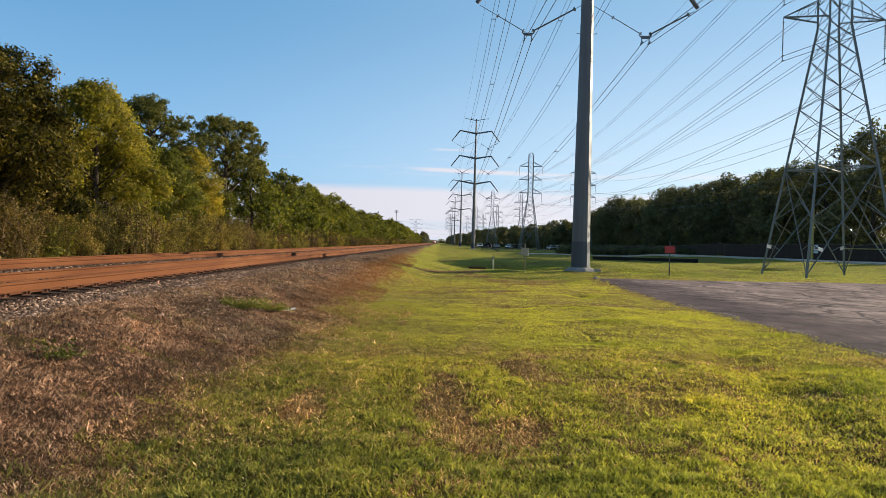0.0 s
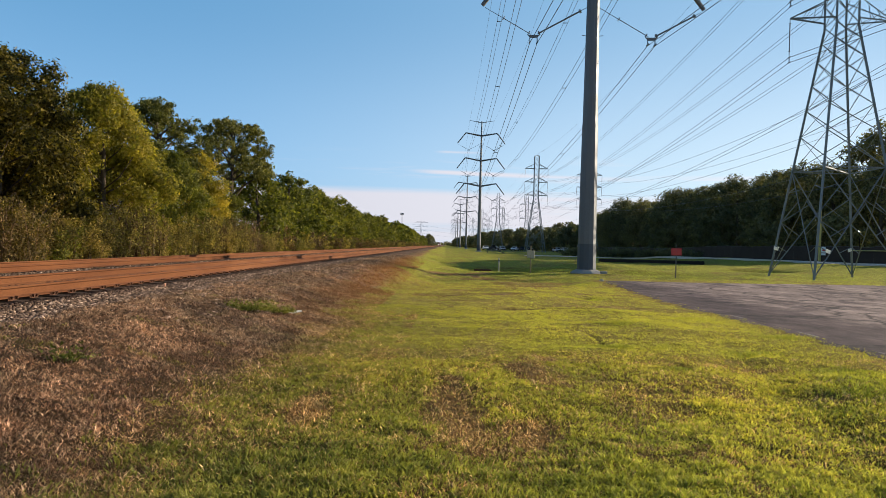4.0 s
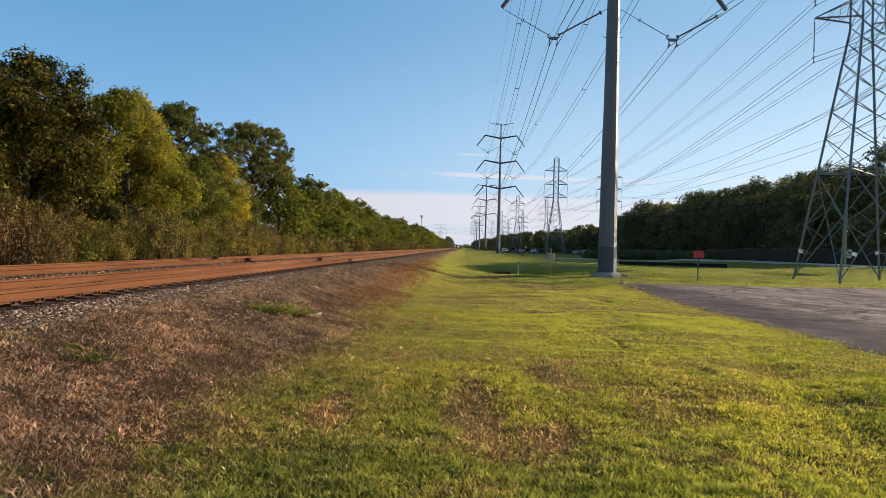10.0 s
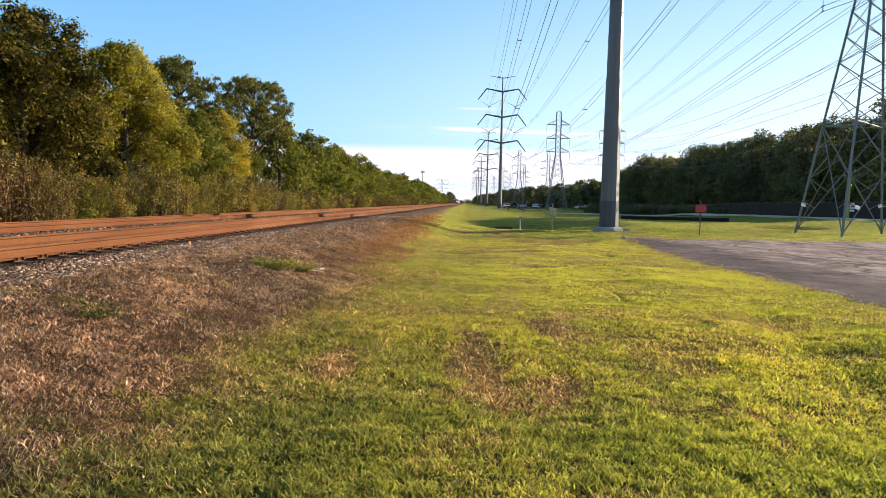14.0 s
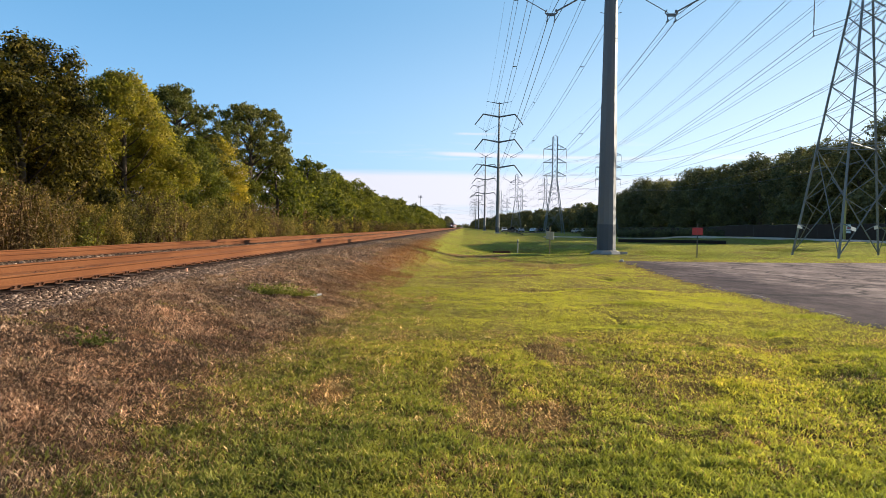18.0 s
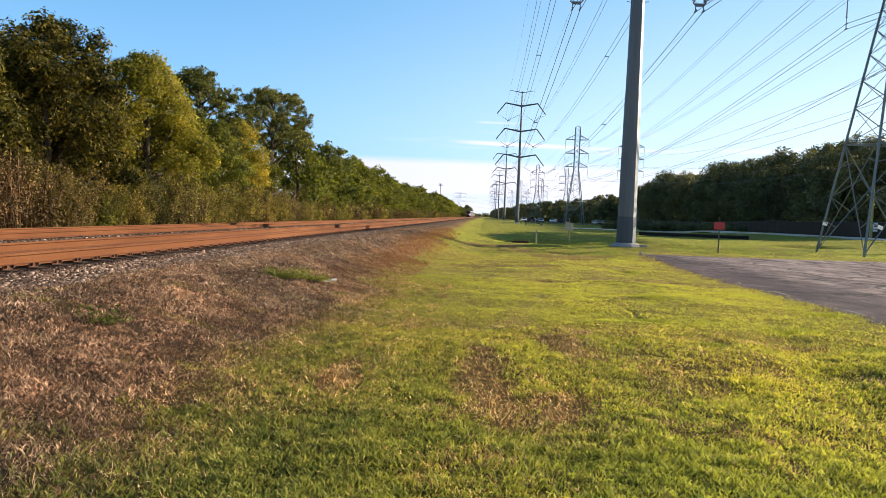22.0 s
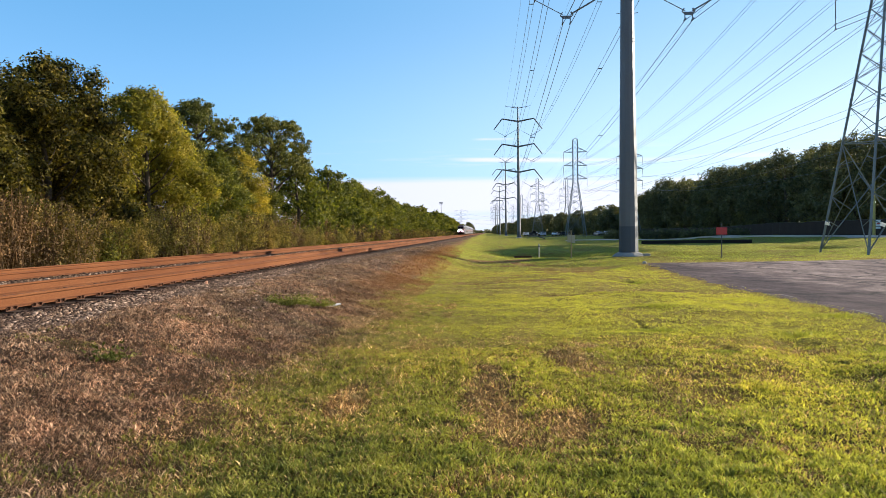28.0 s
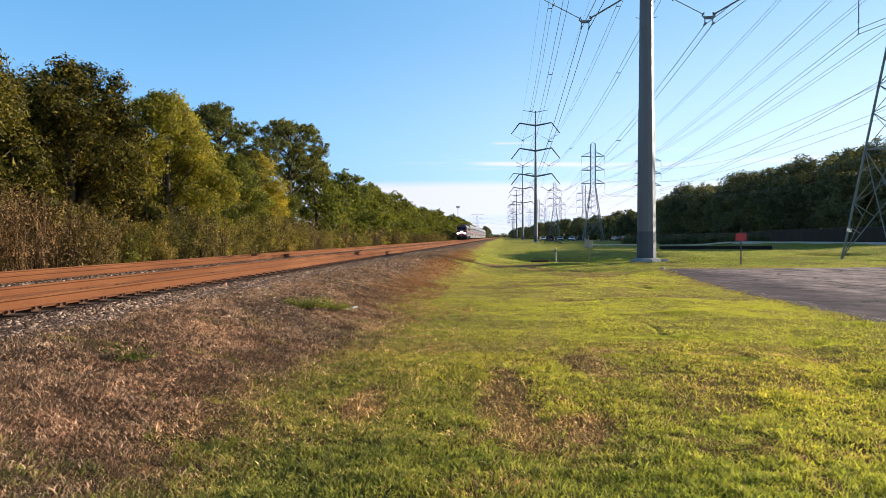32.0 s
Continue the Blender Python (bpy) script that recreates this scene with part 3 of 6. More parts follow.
def gz(x, y):
    """Height of the ground."""
    x, y = np.asarray(x, float), np.asarray(y, float)
    wide = sstep(20, 34, y)          # the bank spreads on to the lawn further along
    bed = 0.57 * sstep(-1.6 + 1.7 * wide, -4.8 + 0.7 * wide, x) * sstep(-19.0, -14.6, x)
    rise = 0.55 * sstep(30, 42, x) * sstep(160, 110, y)
    rough = 0.09 * (vnoise(x, y, 3.1) - 0.5) + 0.06 * (vnoise(x + 40, y, 0.9) - 0.5)
    rough = rough + 0.05 * sstep(1.0, 3.0, x) * (vnoise(x * 0.55 + y * 0.25, y * 0.9 - x * 0.4, 0.55) - 0.5)
    rough = rough + 0.16 * (vnoise(x * 0.5, y, 5.5) - 0.5) * sstep(16, 30, y) * sstep(-1, 2, x)
    rough = rough + 0.075 * (vnoise(x * 0.35 + 50, y, 0.8) - 0.5) * sstep(0.8, 2.8, x) + 0.03 * (vnoise(x, y * 0.8 + 9, 0.28) - 0.5) * sstep(9, 6, y)
    rough = rough + 0.13 * (vnoise(x * 0.2 + 3, y, 2.2) - 0.5) * sstep(18, 36, y) * sstep(-1.5, 1, x) * sstep(120, 80, y)
    lumps = 0.014 * (vnoise(x + 11, y, 0.19) - 0.5) + 0.018 * (vnoise(x, y + 21, 0.42) - 0.5)
    rough = rough + lumps * sstep(24, 14, y)          # uneven sod
    ridge = vnoise(x * 0.34 + y * 0.18 + 7, y - x * 0.12, 1.25) + 0.5 * vnoise(x * 0.5 - y * 0.1, y + 31, 0.7)
    rough = rough + 0.075 * (ridge - 0.75) * sstep(10, 16, y) * sstep(46, 38, y) * sstep(-1.2, 1.5, x)          # low mown-over ridges
    track = x - 3.66 - 0.221 * (y - 6.76) - 0.25 * (vnoise(x * 0, y, 1.1) - 0.5)
    rough = rough - 0.055 * np.exp(-(track / 0.36) ** 2) * sstep(4.6, 6.0, y) * sstep(13.0, 10.0, y)          # old wheel furrow
    rough = rough - 0.045 * np.exp(-((x - 2.62 - 0.16 * (vnoise(x * 0, y, 0.5) - 0.5)) / 0.06) ** 2) * sstep(10.5, 10.9, y) * sstep(12.6, 11.8, y)
    rough = rough - 0.08 * np.exp(-((x - 3.21) / 0.09) ** 2 - ((y - 9.15) / 0.22) ** 2) - 0.12 * np.exp(-((x - 4.36) / 0.3) ** 2 - ((y - 21.2) / 0.5) ** 2)
    rough = rough - 0.05 * shade_lines(x, y)
    swale = -0.30 * np.exp(-((y - 32.5) / 4.5) ** 2) * sstep(-3, 0.5, x) * sstep(7.5, 5.0, x) - 0.62 * sstep(41.5, 47.5, y) * sstep(53.0, 50.6, y) * sstep(-1.0, 3.5, x + 1.5 * (vnoise(x * 0, y, 3.0) - 0.5)) * sstep(24, 15, x)
    notch = 0.85 * (sstep(61.0, 62.2, y) - 1.0) * np.exp(-((y - 61.5) / 3.2) ** 2) * np.exp(-((x - 27.6) / 2.6) ** 4)
    keep = sstep(-4.6, -4.0, x) + sstep(-15.0, -16.0, x)
    rough = rough * (1 - sstep(4.6, 6.3, x) * sstep(36, 34, y - 0.2 * np.maximum(x - 12, 0)))
    z = bed + rise + swale + notch + rough * np.clip(keep, 0, 1)
    lot = lot_inside(x, y, -0.30)
    return np.where(lot, np.minimum(z, -0.035), z)


# withered patches on the lawn: x, y, half-widths, strength
PATCHES = ((0.17, 6.35, 0.40, 1.30, 1.0), (0.72, 5.80, 0.38, 0.50, 1.0), (1.15, 8.55, 0.36, 1.10, 1.0), (-1.30, 6.25, 0.30, 0.60, 1.0), (2.05, 6.8, 0.50, 2.0, 0.70),
           (0.6, 10.5, 0.35, 2.6, 0.55), (2.9, 8.3, 0.7, 1.3, 0.65), (1.7, 16.6, 0.9, 2.0, 0.5), (-0.6, 9.5, 0.5, 2.0, 0.4), (1.0, 30.0, 2.0, 1.2, 0.5), (3.6, 6.0, 0.6, 0.9, 0.5))


def dryness(x, y):
    x, y = np.asarray(x, float), np.asarray(y, float)
    w = 0.55 * (vnoise(x, y, 1.3) - 0.5) + 0.5 * (vnoise(x + 9, y, 4.0) - 0.5) + 0.30 * (vnoise(x, y + 7, 0.35) - 0.5)
    mid = np.interp(y, (3, 5, 8, 12, 20, 30, 60, 150), (-2.15, -2.1, -1.95, -2.15, -2.1, -2.0, -2.4, -3.2))
    wide = 0.6 + 0.9 * sstep(9, 4.5, y)
    d = 1.0 - sstep(mid - wide, mid + wide, x + 1.3 * w)
    p = np.zeros_like(x)
    for px, py, a, b, s in PATCHES:
        r = np.sqrt(((x - px) / a) ** 2 + ((y - py) / b) ** 2)
        p = np.maximum(p, 0.84 * s * sstep(1.70, 0.35, r + 1.0 * (vnoise(x, y * 0.35, 0.30) - 0.5) + 0.7 * (vnoise(x, y * 0.6, 0.13) - 0.5)))
    m = 0.30 * sstep(0.50, 0.80, vnoise(x + 31, y * 0.3, 1.3)) + 0.25 * sstep(0.5, 0.8, vnoise(x + 70, y + 20, 0.45))
    m = np.maximum(m, 0.62 * sstep(0.62, 0.80, vnoise(x * 0.22 + 40, y - 0.1 * x, 0.95)) * sstep(9, 14, y) * sstep(44, 36, y))          # thin brown lines across the lawn, shadowed dips put into their colour
    m = np.maximum(m, 0.90 * shade_lines(x, y))
    rim = LOT_X + 0.9 * sstep(22, 34, y)
    m = np.maximum(m, 0.6 * sstep(rim - 0.9, rim - 0.1, x + 0.5 * (vnoise(x, y, 0.5) - 0.5)) * sstep(35, 33, y))
    m = np.maximum(m, (0.17 + 0.32 * vnoise(x + 3, y * 0.6, 0.7) * sstep(3.5, 7.0, y)) * (1 - 0.7 * sstep(18, 34, y)))          # straw among the green
    d = np.maximum(np.maximum(d, p), m)
    green = sstep(0.70, 0.9, vnoise(x + 13, y + 5, 0.35)) * 0.3     # green tufts in the withered bank
    return np.clip(np.where(x < -1.9, d - green, d), 0, 1)


def axis(*runs):
    return np.unique(np.round(np.concatenate([np.arange(a, b, s) for a, b, s in runs]), 3))


xs = axis((-3000, -300, 300), (-300, -40, 26), (-40, -14, 1.3), (-14, -4.6, 0.4), (-4.6, 7.6, 0.06), (7.6, 26, 0.5), (26, 60, 0.9), (60, 300, 24), (300, 3001, 300))
ys = axis((-3000, -60, 420), (-60, 2, 4), (2, 11, 0.06), (11, 18, 0.12), (18, 40, 0.2), (40, 56, 0.25), (56, 66, 0.4), (66, 150, 2.2), (150, 400, 12), (400, 3001, 200))
gx, gy = np.meshgrid(xs, ys)
gv = np.stack([gx.ravel(), gy.ravel(), gz(gx.ravel(), gy.ravel())], 1)
nx, ny = len(xs), len(ys)
gi = (np.arange(ny - 1)[:, None] * nx + np.arange(nx - 1)[None]).ravel()
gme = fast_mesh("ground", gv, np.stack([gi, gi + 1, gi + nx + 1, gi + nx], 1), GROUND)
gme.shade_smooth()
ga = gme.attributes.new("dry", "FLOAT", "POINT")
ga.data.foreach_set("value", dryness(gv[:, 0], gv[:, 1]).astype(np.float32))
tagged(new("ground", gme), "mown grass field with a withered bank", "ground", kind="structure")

# asphalt lot with a ragged edge
rng = np.random.RandomState(11)
edge = [(LOT_X + 0.9 * float(sstep(22, 34, y)) + 0.36 * (float(vnoise(1, y, 0.35)) - 0.5) + 0.30 * (float(vnoise(9, y, 1.7)) - 0.5), y) for y in np.arange(-12, 33.4, 0.12)]
far = [(x, 33.3 + 0.20 * max(x - 12, 0) + 0.25 * (float(vnoise(x, 3, 0.8)) - 0.5)) for x in np.arange(7.9, 46, 0.4)]
ring = edge + far + [(46.0, -12.0)]
lot = Geo().add([(x, y, 0.004) for x, y in ring] + [(x, y, -0.12) for x, y in ring],
                [tuple(range(len(ring) - 1, -1, -1))] + [(i, (i + 1) % len(ring), len(ring) + (i + 1) % len(ring), len(ring) + i) for i in range(len(ring))])
me = lot.mesh("asphalt_lot", ASPHALT)
bm = bmesh.new(); bm.from_mesh(me); bmesh.ops.recalc_face_normals(bm, faces=bm.faces[:]); bm.to_mesh(me); bm.free()
solid("road_lot", me, ASPHALT, "worn grey asphalt lot with cracks and ragged edge", "asphalt lot", kind="structure")
# remains of a pale edge line
line = Geo()
y = 8.4
while y < 19:
    L = rng.uniform(0.3, 0.9)
    x = LOT_X + 0.28 + 0.05 * rng.randn()
    w = rng.uniform(0.012, 0.028)
    line.add([(x - w, y, 0.009), (x + w, y + 0.1, 0.009), (x + w * 0.7, y + L, 0.009), (x - w, y + L - 0.12, 0.009)], [(0, 1, 2, 3)])
    y += L + rng.uniform(0.8, 2.6)
solid("edge_line", line, TAN_SIGN, "worn pale edge line on the asphalt", "road marking", kind="structure")

# ---------------------------------------------------------------- far road, fence
ROAD_LINE = ((45.0, -20.0), (44.5, 40.0), (44.0, 80.0), (42.5, 102.0), (38.0, 114.0), (30.0, 119.0), (22.0, 121.0), (14.0, 121.5))


def strip(line, half, lift, step=2.0):
    """A road surface that follows the ground along a line."""
    pts = [Vector(p) for p in line]
    dense = []
    for a, b in zip(pts, pts[1:]):
        k = max(1, int((b - a).length / step))
        dense += [a.lerp(b, i / k) for i in range(k)]
    dense.append(pts[-1])
    for _ in range(12):
        dense = [dense[0]] + [(p + q * 2 + r) / 4 for p, q, r in zip(dense, dense[1:], dense[2:])] + [dense[-1]]
    g, rows = Geo(), []
    for i, p in enumerate(dense):
        d = (dense[min(i + 1, len(dense) - 1)] - dense[max(i - 1, 0)]).normalized()
        s = Vector((d.y, -d.x))
        rows.append([p + s * (half * k) for k in (-1, 0, 1)])
    for r in rows:
        z = max(float(gz(q.x, q.y)) for q in r) + lift
        g.v += [(r[0].x, r[0].y, z - 0.25), (r[0].x, r[0].y, z), (r[1].x, r[1].y, z + 0.03), (r[2].x, r[2].y, z), (r[2].x, r[2].y, z - 0.25)]
    for i in range(len(rows) - 1):
        g.f += [(i * 5 + k, i * 5 + k + 5, i * 5 + k + 6, i * 5 + k + 1) for k in range(4)]
    return g


solid("road", strip(ROAD_LINE, 3.2, 0.08), ROAD, "pale concrete service road along the fence", "road", kind="structure")
solid("road_parking", strip(((11.0, 240.0), (28.0, 241.0), (50.0, 241.0)), 4.0, 0.05), ASPHALT, "grey far parking area", "parking area", kind="structure")

# low black headwall beside the ditch
solid("headwall", Geo().box(18.0, 80.0, -0.2, 30.4, 80.4, 0.40, 0.04), DARK_IRON, "low black headwall beside the ditch", "wall")

# dark screened fence in front of the trees
fence = thing("screen_fence", "tall dark screened fence before the woods", "fence")
FENCE_X, FENCE_H = 49.0, 2.05
yy = 30.0
k = 0
while yy < 230:
    z = float(gz(FENCE_X, yy))
    L = 3.0
    part("fence_post", Geo().tube([(FENCE_X, yy, z - 0.3), (FENCE_X, yy, z + FENCE_H + 0.06)], 0.04, 6), POST_METAL, fence)
    pn = Geo()
    nseg = 6
    for i in range(nseg + 1):
        a, o, h = yy + L * i / nseg, 0.02 * math.sin(i * 1.3 + k), z + FENCE_H - 0.05 * math.sin(math.pi * i / nseg)
        pn.v += [(FENCE_X - 0.045 - o, a, z + 0.02), (FENCE_X - 0.045 - o, a, h), (FENCE_X - 0.03 - o, a, h), (FENCE_X - 0.03 - o, a, z + 0.02)]
    for i in range(nseg):
        pn.f += [(i * 4 + q, i * 4 + (q + 1) % 4, i * 4 + 4 + (q + 1) % 4, i * 4 + 4 + q) for q in range(4)]
    k += 1
    part("fence_panel", pn, FENCE, fence)
    part("fence_rail", Geo().tube([(FENCE_X, yy, z + FENCE_H), (FENCE_X, yy + L, z + FENCE_H)], 0.025, 6), POST_METAL, fence)
    yy += L

part("gate_rail", Geo().tube([(FENCE_X - 0.25, 60.0, float(gz(FENCE_X, 70)) + 1.45), (FENCE_X - 0.25, 82.0, float(gz(FENCE_X, 70)) + 1.45)], 0.05, 8), YELLOW, fence, "dull yellow rail along the fence")

# ---------------------------------------------------------------- railway
def rail_section(cx):
    s = [(-0.070, 0.0), (0.070, 0.0), (0.070, 0.012), (0.020, 0.030), (0.009, 0.045), (0.009, 0.120), (0.018, 0.130), (0.0365, 0.138), (0.0365, 0.163),
         (0.030, 0.168), (-0.030, 0.168), (-0.0365, 0.163), (-0.0365, 0.138), (-0.018, 0.130), (-0.009, 0.120), (-0.009, 0.045), (-0.020, 0.030), (-0.070, 0.012)]
    return [(cx + x, RAIL_TOP_Z - 0.168 + z) for x, z in s]


def rail_mesh(cx):
    """Runs from behind the viewer into the distance; the worn top is a strip of its own."""
    g = Geo()
    sec = rail_section(cx)
    n = len(sec)
    stops = [-30, 0, 20, 60, 150, 400, 1000, 1700]
    for y in stops:
        g.v += [(x, y, z) for x, z in sec]
    for i in range(len(stops) - 1):
        g.f += [(i * n + k, i * n + (k + 1) % n, (i + 1) * n + (k + 1) % n, (i + 1) * n + k) for k in range(n)]
    me = g.mesh("rail", RAIL)
    me.materials.append(RAIL_TOP.m)
    for p in me.polygons:
        if p.normal.z > 0.9 and p.center.z > RAIL_TOP_Z - 0.01:
            p.material_index = 1
    return me


TIE_Z = RAIL_TOP_Z - 0.168 - 0.022
tie_me = Geo().box(-1.30, -0.115, TIE_Z - 0.17, 1.30, 0.115, TIE_Z, 0.012).mesh("tie", TIMBER)
plate_me = Geo().box(-0.03, -0.095, TIE_Z - 0.01, 0.135, 0.095, TIE_Z + 0.0215, 0.004).mesh("tie_plate", RUST_PLATE)
spike = Geo()
spike.add([(-0.012, -0.012, 0.0), (0.012, -0.012, 0.0), (0.012, 0.012, 0.0), (-0.012, 0.012, 0.0), (-0.014, -0.014, 0.045), (0.014, -0.014, 0.045), (0.014, 0.014, 0.045), (-0.014, 0.014, 0.045),
           (-0.026, -0.02, 0.05), (0.024, -0.02, 0.05), (0.024, 0.02, 0.05), (-0.026, 0.02, 0.05), (-0.02, -0.015, 0.068), (0.018, -0.015, 0.07), (0.018, 0.015, 0.07), (-0.02, 0.015, 0.068)],
          [(q * 4 + i, q * 4 + (i + 1) % 4, q * 4 + 4 + (i + 1) % 4, q * 4 + 4 + i) for q in range(3) for i in range(4)] + [(12, 13, 14, 15), (3, 2, 1, 0)])
spike.v = [(x, y, z * 0.55) for x, y, z in spike.v]
spike_me = spike.mesh("spike", RUST_PLATE)

tracks = []
for ti, cx in enumerate(TRACKS):
    tr = thing("railway_track", "double-railed track with rusted orange rails on timber ties", "railway track", "parallel tracks")
    tracks.append(tr)
    tr.location.z = -FAR_DROP * ti
    for sx in (1, -1):
        part("rail", rail_mesh(cx + sx * 0.755), RAIL, tr, "rust-orange steel rail")
    rnd = random.Random(3 + ti)
    far_g, far_p = Geo(), Geo()
    y, count = 4.0 if ti == 0 else 8.0, 0
    while y < 170:
        jx, ja = rnd.uniform(-0.05, 0.05), rnd.uniform(-0.6, 0.6)
        if count < (150 if ti == 0 else 60):
            o = part("tie", tie_me, TIMBER, tr)
            o.matrix_basis = pose(cx + jx, y, rnd.uniform(-0.012, 0.0), 0, 0, ja)
            for sx in (1, -1):
                if ti == 0 and count < 70 and sx > 0:
                    part("tie_plate", plate_me, RUST_PLATE, tr).matrix_basis = pose(cx + sx * 0.70, y, 0, 0, 0, 0)
                    for dx, dy in ((0.098, 0.06), (0.105, -0.05)):
                        part("spike", spike_me, DARK_IRON, tr).matrix_basis = pose(cx + 0.755 + dx, y + dy + rnd.uniform(-0.015, 0.015), TIE_Z + 0.012, 0, 0, rnd.uniform(-9, 9))
                else:
                    far_p.box(cx + sx * 0.755 - 0.13, y - 0.09, TIE_Z, cx + sx * 0.755 + 0.13, y + 0.09, TIE_Z + 0.022)
        else:
            far_g.box(cx - 1.3, y - 0.115, TIE_Z - 0.1, cx + 1.3, y + 0.115, TIE_Z)
            far_p.box(cx - 0.9, y - 0.09, TIE_Z, cx - 0.6, y + 0.09, TIE_Z + 0.03).box(cx + 0.6, y - 0.09, TIE_Z, cx + 0.9, y + 0.09, TIE_Z + 0.03)
        y += 0.5
        count += 1
    tagged(part("far_ties", far_g, TIMBER, tr), kind="stuff")
    tagged(part("far_plates", far_p, RUST_PLATE, tr), kind="stuff")

# ballast bed: a crowned bank of crushed stone that both tracks lie in
BZ = TIE_Z - 0.004
bx = [-16.2, -15.2, -14.0, -13.2, -12.9, -12.0, -10.9, -10.5, -9.4, -8.3, -7.9, -6.9, -5.9, -5.55, -5.25, -4.95, -4.6, -4.3]
bz = [0.0, 0.30, 0.49, BZ - FAR_DROP, BZ - FAR_DROP, BZ + 0.01 - FAR_DROP, BZ - FAR_DROP, BZ - FAR_DROP, BZ - 0.10, BZ, BZ, BZ + 0.01, BZ - 0.020, BZ + 0.004, BZ - 0.04, BZ - 0.12, BZ - 0.21, BZ - 0.34]
by = axis((-30, 4, 2), (4, 30, 0.25), (30, 90, 1.5), (90, 400, 12), (400, 1701, 100))
bgx, bgy = np.meshgrid(np.array(bx), by)
bgz = np.tile(np.array(bz), (len(by), 1)) + 0.035 * (vnoise(bgx, bgy, 0.33) - 0.5) + 0.02 * (vnoise(bgx, bgy, 1.4) - 0.5)
bgx = bgx + np.where(bgx > -5.4, 0.35 * (vnoise(bgx * 0, bgy, 2.2) - 0.5), 0)
n0 = len(bx)
bi = (np.arange(len(by) - 1)[:, None] * n0 + np.arange(n0 - 1)[None]).ravel()
bme = fast_mesh("ballast", np.stack([bgx.ravel(), bgy.ravel(), bgz.ravel()], 1), np.stack([bi, bi + 1, bi + n0 + 1, bi + n0], 1), BALLAST)
bme.shade_smooth()
solid("ballast", bme, BALLAST, "bank of grey crushed stone ballast under the tracks", "ballast", kind="structure")


def stones(count, x0, x1, y0, y1, lo, hi, seed, zfun):
    """Loose angular stones."""
    r = np.random.RandomState(seed)
    base = np.array([(-1, -1, -0.7), (1, -1, -0.7), (1, 1, -0.7), (-1, 1, -0.7), (-0.7, -0.6, 0.7), (0.7, -0.8, 0.6), (0.6, 0.7, 0.8), (-0.8, 0.6, 0.6)])
    quads = np.array([(4, 5, 6, 7), (0, 1, 5, 4), (1, 2, 6, 5), (2, 3, 7, 6), (3, 0, 4, 7)])
    yv = y0 * (y1 / y0) ** r.rand(count)
    xv = r.uniform(x0, x1, count)
    size = r.uniform(lo, hi, count) * (0.7 + 0.6 * r.rand(count))
    v = base[None] * (1 + 0.45 * (r.rand(count, 8, 3) - 0.5))
    v = v * (size[:, None, None] * np.stack([r.uniform(0.7, 1.3, count), r.uniform(0.7, 1.3, count), r.uniform(0.5, 0.9, count)], 1)[:, None])
    a, b = r.rand(count) * 6.28, r.uniform(-0.6, 0.6, count)
    ca, sa, cb, sb = np.cos(a), np.sin(a), np.cos(b), np.sin(b)
    X, Y, Z = v[..., 0], v[..., 1], v[..., 2]
    Y, Z = Y * cb[:, None] - Z * sb[:, None], Y * sb[:, None] + Z * cb[:, None]
    X, Y = X * ca[:, None] - Y * sa[:, None], X * sa[:, None] + Y * ca[:, None]
    v = np.stack([X + xv[:, None], Y + yv[:, None], Z + (zfun(xv, yv) + size * 0.25)[:, None]], -1)
    f = quads[None] + (np.arange(count) * 8)[:, None, None]
    return v.reshape(-1, 3), f.reshape(-1, 4)


def bed_z(x, y):
    return np.maximum(np.interp(x, bx, bz) + 0.005, gz(x, y))


v1, f1 = stones(25000, -5.84, -4.60, 6.5, 44.0, 0.008, 0.021, 21, bed_z)
v2, f2 = stones(6500, -10.9, -7.0, 11.0, 55.0, 0.016, 0.032, 22, bed_z)
v3, f3 = stones(5500, -4.9, -3.5, 9.0, 60.0, 0.010, 0.024, 23, gz)
solid("ballast_stones", fast_mesh("ballast_stones", np.vstack([v1, v2, v3]), np.vstack([f1, f2 + len(v1), f3 + len(v1) + len(v2)]), STONE),
      None, "loose grey crushed stones beside the rails", "stones", kind="stuff")

solid("marker_stub", Geo().box(-5.42, 13.0, 0.55, -5.385, 13.03, 0.68, 0.01), ORANGE_TIP, "small faded orange marker stub in the ballast", "marker")

